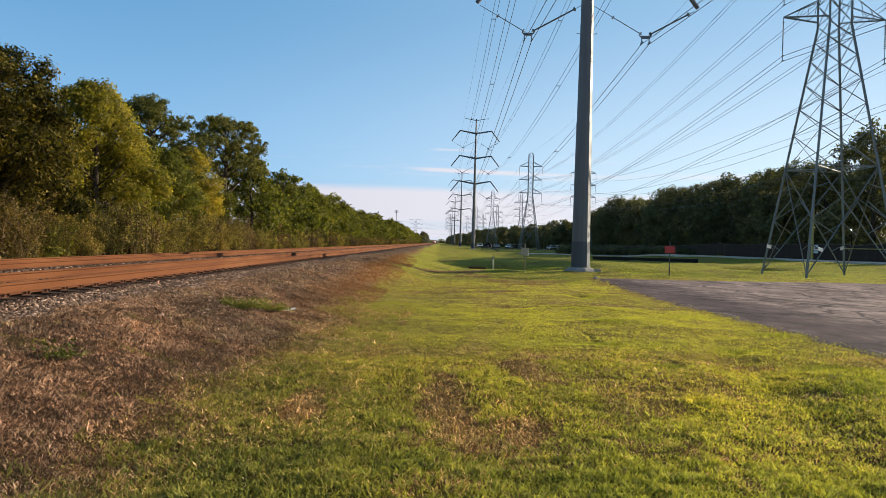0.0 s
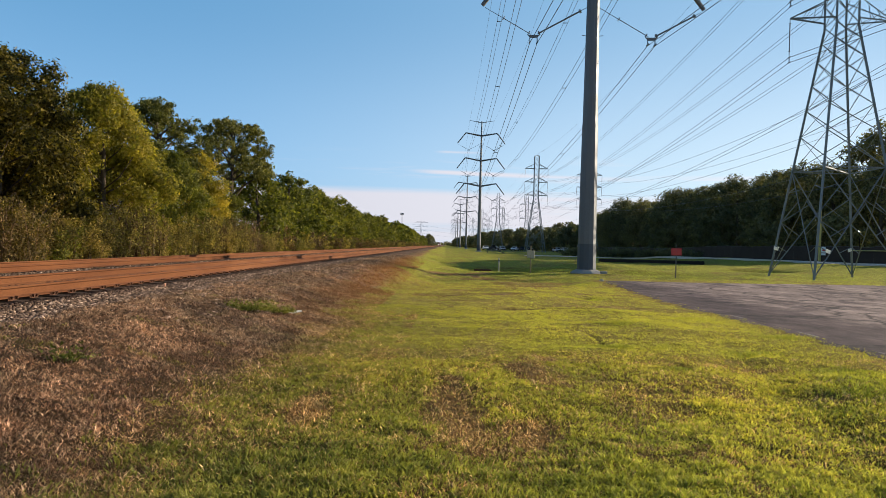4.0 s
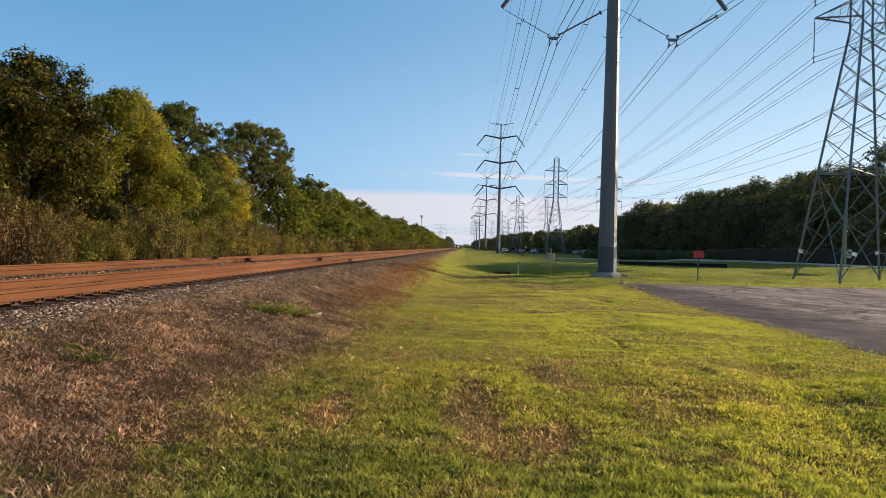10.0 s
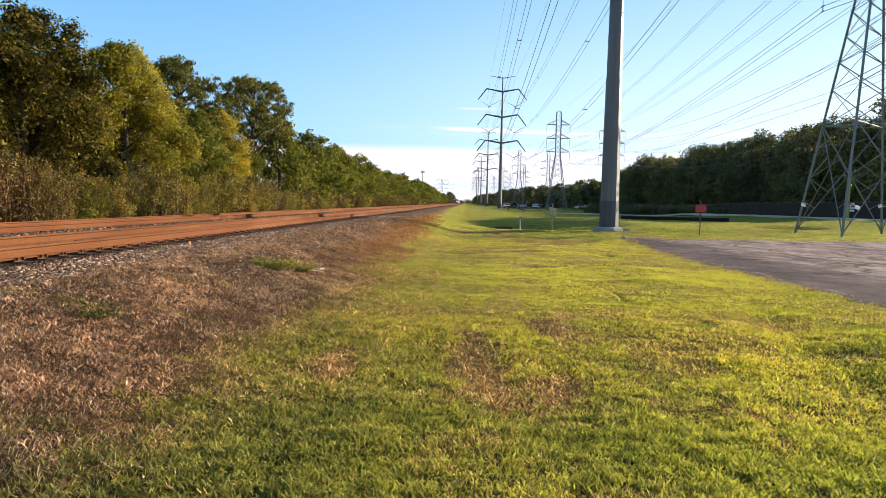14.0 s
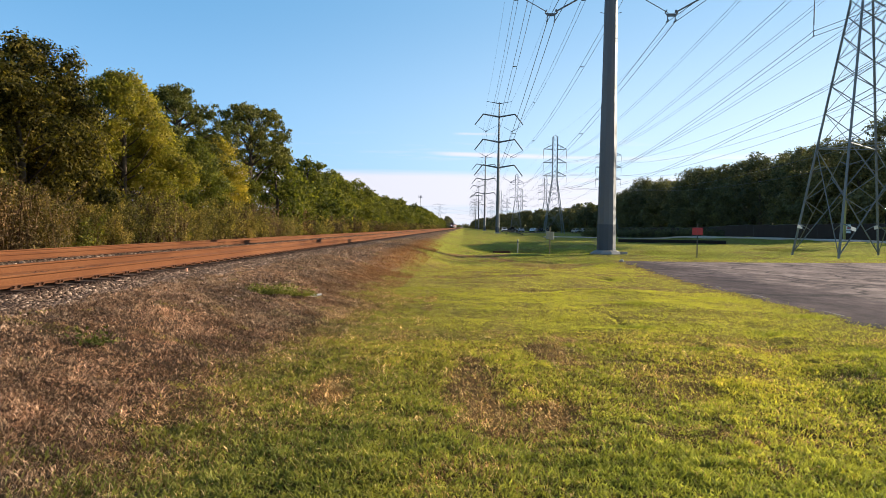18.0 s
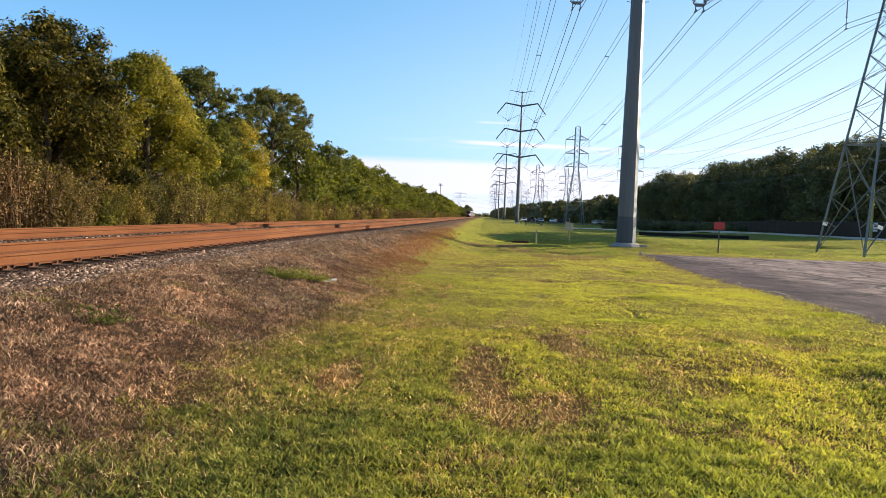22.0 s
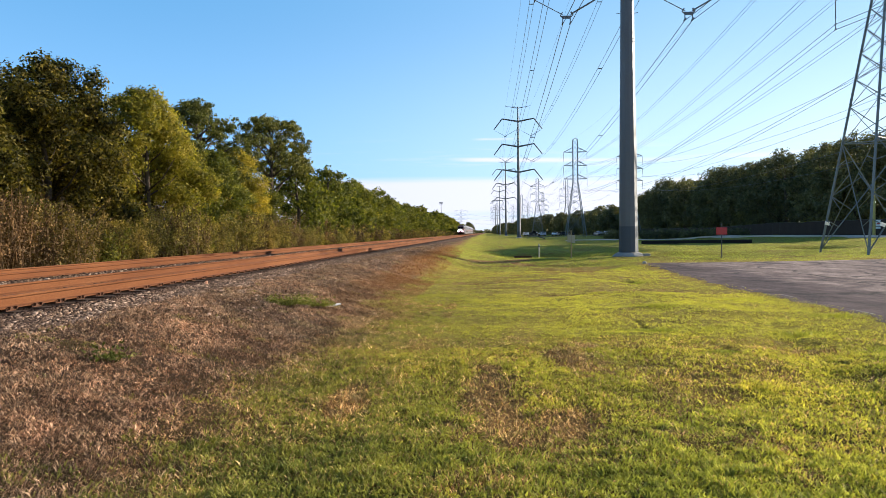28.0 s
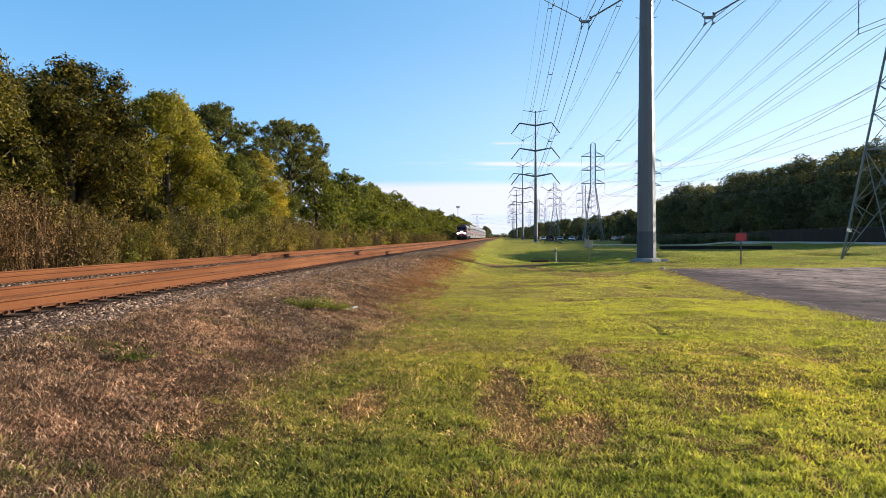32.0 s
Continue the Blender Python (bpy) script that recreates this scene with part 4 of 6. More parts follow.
# ---------------------------------------------------------------- power line: steel monopoles
def monopole(m, near):
    p = thing("steel_monopole", "tall grey steel transmission pole with six drooping arms", "transmission pole", "monopoles of the power line", m)
    n = 12 if near else 8
    def rad(z):
        return 0.56 - 0.0100 * z
    for z0, z1, extra in ((0.15, 8.9, 0.0), (8.7, 22.0, -0.018), (21.8, 36.0, -0.034)):
        part("shaft", Geo().lathe([(rad(z0) + extra, z0), (rad(z1) + extra, z1)], n), STEEL, p)
    part("base_coating", Geo().lathe([(rad(0.15) + 0.008, 0.15), (rad(1.75) + 0.008, 1.75), (rad(1.77), 1.77)], n), COATING, p, "dark coated pole foot")
    part("footing", Geo().lathe([(0.98, -0.5), (0.95, 0.03), (0.84, 0.13), (0.66, 0.22), (0.5, 0.25)], 9), CONCRETE, p, "sloped concrete footing")
    for z in (18.1, 25.1, 32.0):
        for s in (-1, 1):
            r = rad(z)
            arm = Geo()
            path = [(s * r * 0.6, 0, z), (s * 4.35, 0, z + 0.75), (s * 6.62, 0, z - 2.20)]
            for a, b, wa, wb in ((path[0], path[1], 0.42, 0.30), (path[1], path[2], 0.30, 0.22)):
                arm.tube([a, b], [wa / 2 * 1.15, wb / 2 * 1.15], 8)
            part("arm", arm, STEEL, p, "kinked tapered steel arm")
            y0 = Vector((s * 3.52, 0, z - 3.97))
            for end in (Vector((s * 6.45, 0, z - 2.34)), Vector((s * (r - 0.05), 0, z - 2.18))):
                d = end - y0
                st = Geo().tube([y0 + d * 0.06, end], 0.018, 5)
                lo, hi = (0.10, 0.62)
                thick = end.x > y0.x          # one string of each pair is the stouter
                st.tube([y0 + d * lo, y0 + d * (0.86 if thick else hi)], (0.05 if thick else 0.024) if near else 0.05, 6)
                if near:
                    for q in (0.10, 0.86 if thick else 0.62):
                        st.tube([y0 + d * (q - 0.008), y0 + d * (q + 0.008)], 0.13, 8)
                part("insulator_string", st, INSULATOR, p, "dark rod insulator")
            yoke = Geo().add([(y0.x - 0.38, -0.02, y0.z + 0.06), (y0.x + 0.38, -0.02, y0.z + 0.06), (y0.x + 0.20, -0.02, y0.z - 0.12), (y0.x - 0.20, -0.02, y0.z - 0.12),
                              (y0.x - 0.38, 0.02, y0.z + 0.06), (y0.x + 0.38, 0.02, y0.z + 0.06), (y0.x + 0.20, 0.02, y0.z - 0.12), (y0.x - 0.20, 0.02, y0.z - 0.12)],
                             [(0, 1, 2, 3), (7, 6, 5, 4), (0, 4, 5, 1), (1, 5, 6, 2), (2, 6, 7, 3), (3, 7, 4, 0)])
            for dx in (-0.22, 0.22):
                yoke.beam((y0.x + dx, 0, y0.z - 0.05), (y0.x + dx, 0, y0.z - 0.36), 0.05)
                yoke.beam((y0.x + dx, -0.22, y0.z - 0.38), (y0.x + dx, 0.22, y0.z - 0.38), 0.07)
            part("yoke_plate", yoke, INSULATOR, p, "triangular yoke with clamps")
    part("shield_arm", Geo().tube([(-3.4, 0, 36.2), (0, 0, 35.6), (3.4, 0, 36.2)], [0.06, 0.12, 0.06], 6), STEEL, p)
    if near:
        for k in range(2):
            s = (-1, 1)[k]
            part("step_bolt", Geo().tube([(s * 0.40, 0, 14.2), (s * 0.62, 0, 14.24)], 0.02, 5), STEEL, p)
        part("ground_clamp", Geo().box(0.75, -0.5, 0.02, 1.15, -0.25, 0.16, 0.03), CONCRETE, p)
    return p


MONO = [(8.4, 40.7), (8.9, 188.0), (9.5, 335.0), (9.8, 505.0), (10.2, 660.0), (10.6, 820.0)]
monopole(pose(MONO[0][0], MONO[0][1], float(gz(*MONO[0]))), True)
second = monopole(pose(*MONO[1], 0), False)
for x, y in MONO[2:]:
    copy_thing(second, pose(x, y, 0))


# ---------------------------------------------------------------- power line: lattice towers
def lattice_tower(m, near, half_arm=3.3, arms=(16.6, 20.2, 23.9), top=29.2, spread=2.85, string=2.5):
    p = thing("lattice_tower", "grey steel lattice transmission tower with three crossarms", "transmission tower", "lattice towers", m)
    knee, waist, cage = 7.0, 16.1, 0.70
    def half(z):
        return spread + (cage - spread) * min(z / waist, 1.0)
    legs = [(-1, -1), (1, -1), (1, 1), (-1, 1)]
    def corner(i, z):
        h = half(z)
        return Vector((legs[i % 4][0] * h, legs[i % 4][1] * h, z))
    bars = []
    def add(name, a, b, w):
        bars.append((name, Vector(a), Vector(b), w))
    levels = [knee, 9.3, 11.0, 12.6, 14.1, 15.3, 16.3]
    z = waist
    while z < top - 1.9:
        z += 1.55
        levels.append(z)
    for i in range(4):
        j = i + 1
        add("leg", corner(i, -0.2), corner(i, waist), 0.11)
        add("leg", corner(i, waist), corner(i, levels[-1]), 0.09)
        add("horizontal_brace", corner(i, knee), corner(j, knee), 0.055)
        for c, o in ((i, j), (j, i)):          # one tall cross from the feet to the knees, held by short struts
            foot, knee_o, foot_o, knee_c = corner(c, 0.15), corner(o, knee), corner(o, 0.15), corner(c, knee)
            add("diagonal_brace", foot, knee_o, 0.060)
            add("sub_brace", foot.lerp(knee_o, 0.22), corner(c, knee * 0.30), 0.045)
            add("sub_brace", foot.lerp(knee_o, 0.38), corner(c, knee * 0.52), 0.045)
            add("sub_brace", foot_o.lerp(knee_c, 0.70), corner(c, knee * 0.52), 0.045)
            add("sub_brace", foot_o.lerp(knee_c, 0.84), corner(c, knee * 0.80), 0.045)
        for a, b in zip(levels, levels[1:]):
            w = 0.046 if a < waist else 0.042
            add("cross_brace", corner(i, a), corner(j, b), w)
            add("cross_brace", corner(j, a), corner(i, b), w)
    add("horizontal_brace", corner(0, knee), corner(2, knee), 0.07)
    add("horizontal_brace", corner(1, knee), corner(3, knee), 0.07)
    peak = Vector((0, 0, top))
    for i in range(4):
        add("peak_bar", corner(i, levels[-1]), peak, 0.08)
    if near:
        for name, a, b, w in bars:
            part(name, Geo().beam(a, b, w, angle=True), LATTICE, p)
    else:
        for i in range(4):
            part("leg", Geo().beam(corner(i, -0.2), corner(i, waist), 0.17).beam(corner(i, waist), corner(i, levels[-1]), 0.14), LATTICE, p)
        g = Geo()
        for name, a, b, w in bars:
            if name != "leg":
                g.beam(a, b, w * 1.3)
        tagged(part("brace_work", g, LATTICE, p), kind="stuff")
    for az in arms:
        for s in (-1, 1):
            tip = Vector((s * half_arm, 0, az + 0.05))
            arm = Geo()
            for d in (-1, 1):
                arm.beam((s * cage, d * cage, az), tip, 0.085 if near else 0.16, angle=near)
                arm.beam((s * cage, d * cage, az + 1.35), tip, 0.065 if near else 0.11, angle=near)
                for q in (0.33, 0.66):
                    a = Vector((s * cage, d * cage, az)).lerp(tip, q)
                    arm.beam(a, Vector((s * cage, d * cage, az + 1.35)).lerp(tip, q * 0.8), 0.03)
                    arm.beam(a, Vector((s * cage, -d * cage, az)).lerp(tip, q), 0.03)
            part("crossarm", arm, LATTICE, p)
            st = Geo().tube([tip, tip - Vector((0, 0, string))], 0.02, 5)
            if near and s < 0:
                st.tube([tip - Vector((0, 0, 0.3)), tip - Vector((0, 0, string * 0.85))], 0.035, 8)
                for k in (0.35, string * 0.85):
                    st.lathe([(0.02, 0.0), (0.09, 0.02), (0.03, 0.05)], 8, (tip.x, tip.y, tip.z - k))
            elif near:
                for k in range(14):
                    st.lathe([(0.02, 0.0), (0.085, 0.02), (0.03, 0.06)], 8, (tip.x, tip.y, tip.z - 0.35 - k * 0.115))
            else:
                st.tube([tip - Vector((0, 0, 0.35)), tip - Vector((0, 0, string * 0.8))], 0.07, 5)
            st.beam(tip - Vector((0, 0.15, string)), tip - Vector((0, -0.15, string)), 0.06)
            st.beam(tip - Vector((0, 0.15, string + 0.33)), tip - Vector((0, -0.15, string + 0.33)), 0.06)
            st.beam(tip - Vector((0, 0, string)), tip - Vector((0, 0, string + 0.33)), 0.04)
            part("insulator_string", st, INSULATOR, p, "hanging disc insulator string")
    if near:
        for x, y, z, turn in ((-2.60, 2.45, 1.88, 12), (-2.05, -2.85, 1.74, 14), (2.45, 2.50, 1.90, -16)):
            a = Geo().box(-0.20, -0.012, -0.11, 0.20, 0.012, 0.11, 0.008)
            o = part("warning_plate", a, WHITE_PAINT, p, "small pale warning plate")
            o.matrix_basis = pose(x, y, z, 0, turn, 20)
    return p


LINE_A = [(25.0, 43.8), (26.2, 202.0), (26.0, 349.0), (25.6, 500.0), (25.2, 660.0)]
LINE_B = [(44.0, 212.0), (43.0, 368.0), (40.5, 492.0), (39.0, 640.0)]
lattice_tower(pose(*LINE_A[0], 0), True)
lat_far = lattice_tower(pose(*LINE_A[1], 0), False, 3.4, (17.0, 20.9, 24.9), 29.0)
for x, y in LINE_A[2:]:
    copy_thing(lat_far, pose(x, y, 0))
lat_b = lattice_tower(pose(*LINE_B[0], 0), False, 3.9, (16.9, 20.6, 24.4), 30.4, 2.9, 2.3)
for x, y in LINE_B[1:]:
    copy_thing(lat_b, pose(x, y, 0))
lattice_tower(pose(-29.0, 760.0, 0), False, 7.4, (16.8, 21.5, 26.2), 27.6, 4.2, 2.5)
lattice_tower(pose(55.0, 1010.0, 0), False, 6.0, (16.8, 21.5, 26.2), 28.0, 4.2, 2.5)


# ---------------------------------------------------------------- conductors
def wire_tube(points, r):
    """A thin four-sided cable through the points."""
    p = np.array(points, float)
    off = np.array([(r, 0, 0), (0, 0, r), (-r, 0, 0), (0, 0, -r)])
    v = (p[:, None] + off[None]).reshape(-1, 3)
    f = []
    for i in range(len(p) - 1):
        f += [(i * 4 + k, i * 4 + (k + 1) % 4, (i + 1) * 4 + (k + 1) % 4, (i + 1) * 4 + k) for k in range(4)]
    return fast_mesh("conductor_wire", v, np.array(f), WIRE)


def hang(attach, sag, steps=28):
    pts = []
    for (x0, y0, z0), (x1, y1, z1) in zip(attach, attach[1:]):
        L = abs(y1 - y0)
        s = sag * (L / 150.0) ** 2
        for i in range(steps):
            t = i / steps
            pts.append((x0 + (x1 - x0) * t, y0 + (y1 - y0) * t, z0 + (z1 - z0) * t - 4 * s * t * (1 - t)))
    pts.append(attach[-1])
    return pts


def string_line(line, ends, offsets, sag, r, label, spacers=False):
    for dx, dz, twin in offsets:
        for k in twin:
            at = [(x + dx + k[0], y, dz + k[1]) for x, y in ends[:1] + list(line) + ends[1:]]
            solid("conductor_wire", wire_tube(hang(at, sag), r), WIRE, label, "power cable", "overhead conductors")
        if spacers and len(twin) > 1:
            at = [(x + dx, y, dz) for x, y in ends[:1] + list(line) + ends[1:]]
            pts = hang(at, sag)
            for q in pts[34:56:10]:
                solid("wire_spacer", Geo().beam((q[0] - 0.22, q[1], q[2]), (q[0] + 0.22, q[1], q[2]), 0.07), INSULATOR, "short dark spacer between twin conductors", "spacer", "wire spacers")


TWIN_H = ((-0.22, 0.0), (0.22, 0.0))
TWIN_V = ((0.0, 0.0), (0.0, -0.33))
string_line(MONO, [(8.0, -106.0), (11.0, 1000.0)], [(s * 3.52, z - 4.35, TWIN_H) for z in (18.1, 25.1, 32.0) for s in (-1, 1)], 3.4, 0.021, "grey twin aluminium conductor strung between the monopoles", True)
string_line(MONO, [(8.0, -106.0), (11.0, 1000.0)], [(-3.4, 36.2, ((0, 0),)), (3.4, 36.2, ((0, 0),))], 2.4, 0.014, "thin shield wire at the pole tops")
string_line(LINE_A, [(25.5, -112.0), (24.0, 820.0)], [(s * 3.3, z - 2.45, TWIN_V) for z in (16.6, 20.2, 23.9) for s in (-1, 1)], 3.6, 0.019, "grey aluminium conductor strung between lattice towers")
string_line(LINE_A, [(25.5, -112.0), (24.0, 820.0)], [(0, 29.2, ((0, 0),))], 2.4, 0.013, "thin shield wire at the tower peaks")
string_line(LINE_B, [(45.0, 20.0), (38.0, 800.0)], [(s * 3.9, z - 2.3, ((0, 0),)) for z in (16.9, 20.6, 24.4) for s in (-1, 1)], 3.0, 0.022, "grey aluminium conductor of the far tower line")
string_line([(-29.0, 760.0)], [(-260.0, 745.0), (55.0, 1010.0)], [(s * 0.1, z, ((0, 0),)) for z in (14.5, 19.2, 24.0) for s in (-1, 1)], 1.0, 0.05, "far crossing power cable")

# ---------------------------------------------------------------- trees
def leaf_cloud(clumps, count, size, seed, shell=0.55):
    """Small leaf quads scattered over clumps (x, y, z, radius, flatness)."""
    r = np.random.RandomState(seed)
    c = np.array(clumps)
    w = c[:, 3] ** 2
    idx = r.choice(len(c), count, p=w / w.sum())
    d = r.randn(count, 3)
    d /= np.linalg.norm(d, axis=1)[:, None]
    rr = c[idx, 3] * (shell + (1.12 - shell) * r.rand(count) ** 0.7)
    pos = c[idx, :3] + d * rr[:, None] * np.stack([np.ones(count), np.ones(count), c[idx, 4]], 1)
    pos += r.randn(count, 3) * 0.06
    pos[:, 2] = np.maximum(pos[:, 2], 0.05)
    # leaves face outwards and up, loosely
    nrm = d * 1.0 + np.array([0, 0, 0.3]) + 0.60 * r.randn(count, 3)
    nrm /= np.linalg.norm(nrm, axis=1)[:, None]
    t = np.cross(nrm, r.randn(count, 3))
    t /= np.linalg.norm(t, axis=1)[:, None]
    b = np.cross(nrm, t)
    s = size * (0.55 + 0.9 * r.rand(count))[:, None]
    v = np.stack([pos - t * s * 0.5 + b * s * 0.28, pos - t * s * 0.35 - b * s * 0.36, pos + t * s * 0.62], 1).reshape(-1, 3)
    return v, np.arange(count * 3).reshape(-1, 3)


def billows(clumps, k, seed, out=0.62, small=0.60):
    """Breaks every clump into k smaller ones on its outer side, so that the crown swells and parts."""
    r = random.Random(seed + 900)
    done = []
    for x, y, z, q, flat in clumps:
        for _ in range(k):
            a, up = r.uniform(0, 2 * math.pi), r.uniform(-0.55, 1.0)
            h = math.sqrt(max(0.0, 1 - up * up))
            d = q * out * r.uniform(0.75, 1.15)
            done.append((x + d * h * math.cos(a), y + d * h * math.sin(a), z + d * up * flat, q * small * r.uniform(0.65, 1.25), flat))
    return done


def broadleaf(seed, H, R, leaves, size, leaf_mat, low=0.12, nclump=46, limbs=2, lumps=9):
    """A tree with a trunk, limbs that reach its clumps, and an uneven crown."""
    r = random.Random(seed)
    trunk = Geo()
    lean = (r.uniform(-0.5, 0.5), r.uniform(-0.5, 0.5))
    axis_at = lambda z: Vector((lean[0] * (max(z, 0) / H) ** 1.5 + 0.12 * math.sin(z * 1.1 + seed), lean[1] * (max(z, 0) / H) ** 1.5 + 0.1 * math.cos(z * 0.9), z))
    zs = [-0.25, 0.1, 0.6, H * 0.2, H * 0.4, H * 0.6, H * 0.78, H * 0.92]
    r0 = 0.020 * H + 0.02
    trunk.tube([axis_at(z) for z in zs], [r0 * 1.5, r0 * 1.15, r0, r0 * 0.88, r0 * 0.7, r0 * 0.5, r0 * 0.3, r0 * 0.1], 9)
    clumps = []
    for i in range(nclump):
        f = low + (1 - low) * ((i + 0.5) / nclump) ** 0.9
        z = H * f * 0.95
        prof = max(0.0, math.sin(math.pi * min(1, (f - low) / (1.02 - low)) ** 0.62)) ** 0.7 * 0.9 + 0.12
        a = i * 2.4 + r.uniform(-0.5, 0.5)
        rad = R * prof * r.uniform(0.45, 1.0)
        c = axis_at(z) + Vector((math.cos(a) * rad, math.sin(a) * rad, r.uniform(-0.2, 0.2)))
        q = R * r.uniform(0.20, 0.36) * (0.75 if f > 0.9 else 1.0)
        clumps.append((c.x, c.y, c.z, q, r.uniform(0.6, 0.95)))
        if i % limbs == 0:
            s = axis_at(max(0.4, z - rad * 0.7 - 0.3))
            m = s.lerp(c, 0.5) + Vector((0, 0, -0.12 * rad))
            rr = r0 * 0.38 * (1 - 0.6 * f)
            trunk.tube([s, m, c], [rr, rr * 0.7, rr * 0.25], 5)
    v, f = leaf_cloud(billows(clumps, lumps, seed), leaves, size, seed, 0.35)
    return trunk.mesh("trunk", BARK, True), fast_mesh("crown", v, f, leaf_mat)


def pine(seed, H, R, leaves, size, base=0.5):
    """A tall bare trunk that carries a domed, layered crown with gaps."""
    r = random.Random(seed)
    trunk = Geo()
    axis_at = lambda z: Vector((0.35 * math.sin(z * 0.35 + seed), 0.3 * math.cos(z * 0.3), z))
    zs = [-0.25, 0.2, H * 0.25, H * 0.5, H * 0.7, H * 0.85, H * 0.95]
    r0 = 0.20
    trunk.tube([axis_at(z) for z in zs], [r0 * 1.4, r0, r0 * 0.9, r0 * 0.7, r0 * 0.5, r0 * 0.3, r0 * 0.1], 9)
    clumps = []
    n = 54
    for i in range(n):
        f = (i + 0.5) / n
        z = H * (base + (0.97 - base) * f)
        rad = R * (1 - f ** 2.4) ** 0.5 * r.uniform(0.35, 1.0)
        a = i * 2.4 + r.uniform(-0.4, 0.4)
        c = axis_at(z) + Vector((math.cos(a) * rad, math.sin(a) * rad, 0.10 * rad))
        q = r.uniform(0.60, 1.0) * R / 3.9
        clumps.append((c.x, c.y, c.z, q, 0.62))
        for _ in range(2):
            clumps.append((c.x + r.uniform(-q, q), c.y + r.uniform(-q, q), c.z + r.uniform(-0.35, 0.25), q * 0.7, 0.65))
        if i % 2 == 0:
            s = axis_at(z - rad * 0.45 - 0.2)
            m = s.lerp(c, 0.55) + Vector((0, 0, 0.10 * rad))
            trunk.tube([s, m, c], [0.085, 0.055, 0.02], 5)
    v, f = leaf_cloud(billows(clumps, 6, seed, 0.7, 0.36), leaves, size, seed, 0.15)
    return trunk.mesh("trunk", BARK, True), fast_mesh("crown", v, f, LEAF_PINE)


def tree_at(meshes, x, y, scale, turn, label, category, group, z=None):
    z = float(gz(x, y)) if z is None else z
    t = thing("tree", label, category, group, pose(x, y, z, 0, 0, turn))
    t.scale = (scale, scale, scale)
    part("trunk", meshes[0], None, t)
    part("crown", meshes[1], None, t)
    return t


rt = random.Random(17)
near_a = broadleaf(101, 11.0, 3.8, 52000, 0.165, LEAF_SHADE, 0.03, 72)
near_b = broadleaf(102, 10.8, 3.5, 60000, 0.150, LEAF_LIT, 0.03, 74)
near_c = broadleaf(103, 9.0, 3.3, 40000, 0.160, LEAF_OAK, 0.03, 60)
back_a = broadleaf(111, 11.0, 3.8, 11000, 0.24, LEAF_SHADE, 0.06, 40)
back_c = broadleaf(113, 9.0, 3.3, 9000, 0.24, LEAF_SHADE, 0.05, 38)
mid_a = broadleaf(104, 9.6, 3.6, 6200, 0.32, LEAF_OAK, 0.06, 44, 4)
mid_b = broadleaf(105, 9.2, 3.4, 6200, 0.32, LEAF_OAK, 0.06, 44, 4)
dark_a = broadleaf(106, 15.0, 5.2, 10500, 0.345, LEAF_DARK, 0.03, 60, 4, 6)
dark_b = broadleaf(107, 14.0, 4.8, 9800, 0.345, LEAF_DARK, 0.03, 56, 4, 6)
dark_back = broadleaf(110, 14.5, 5.4, 4000, 0.72, LEAF_DARK, 0.03, 46, 4)
far_a = broadleaf(108, 9.5, 4.2, 1600, 0.70, LEAF_OAK, 0.04, 30, 4)
far_b = broadleaf(109, 13.0, 5.2, 1700, 0.90, LEAF_DARK, 0.04, 30, 4)
pine_a = pine(201, 11.8, 4.5, 34000, 0.15, 0.42)
pine_b = pine(202, 13.0, 5.0, 36000, 0.15, 0.56)

LABEL_L = "olive-green leafy tree in the woods beside the track"
GROUP_L = "trees of the woods along the track"
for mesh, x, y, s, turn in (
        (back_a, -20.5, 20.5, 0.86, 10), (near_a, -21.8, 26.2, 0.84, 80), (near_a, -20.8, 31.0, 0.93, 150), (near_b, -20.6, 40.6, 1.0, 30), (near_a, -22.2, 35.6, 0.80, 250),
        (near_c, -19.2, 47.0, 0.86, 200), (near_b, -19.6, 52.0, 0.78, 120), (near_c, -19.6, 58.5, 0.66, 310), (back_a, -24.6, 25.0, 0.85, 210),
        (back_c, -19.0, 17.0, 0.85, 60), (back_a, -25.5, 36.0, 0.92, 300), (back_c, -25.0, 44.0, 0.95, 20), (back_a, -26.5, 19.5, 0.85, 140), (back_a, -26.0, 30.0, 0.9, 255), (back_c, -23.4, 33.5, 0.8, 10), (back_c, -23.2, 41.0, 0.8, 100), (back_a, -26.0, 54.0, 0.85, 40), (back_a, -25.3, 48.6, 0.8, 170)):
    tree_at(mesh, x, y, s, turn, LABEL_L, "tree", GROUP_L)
tree_at(pine_a, -21.6, 50.5, 1.0, 0, "dark pine with a domed layered crown", "pine tree", "pines along the track")
tree_at(pine_b, -21.3, 66.5, 1.0, 70, "dark pine with a broad domed crown and open gaps below", "pine tree", "pines along the track")
y = 72.0
while y < 190:
    m = (mid_a, mid_b)[rt.random() < 0.22]
    tree_at(m, -20.5 + rt.uniform(-1.2, 0.8), y, rt.uniform(0.70, 1.10), rt.uniform(0, 360), LABEL_L, "tree", GROUP_L)
    if y > 96:
        tree_at(mid_a, -25.0 + rt.uniform(-1, 1), y + 2, rt.uniform(0.92, 1.08), rt.uniform(0, 360), LABEL_L, "tree", GROUP_L)
    y += rt.uniform(3.6, 6.4)
while y < 620:
    tree_at(far_a, -21.5 + rt.uniform(-1.5, 1.0), y, rt.uniform(0.70, 1.18), rt.uniform(0, 360), LABEL_L, "tree", GROUP_L)
    y += rt.uniform(5.5, 9.0)
for y, x in ((640, -17), (700, -19), (770, -17)):
    tree_at(far_b, x, y, 0.9, y, LABEL_L, "tree", GROUP_L)

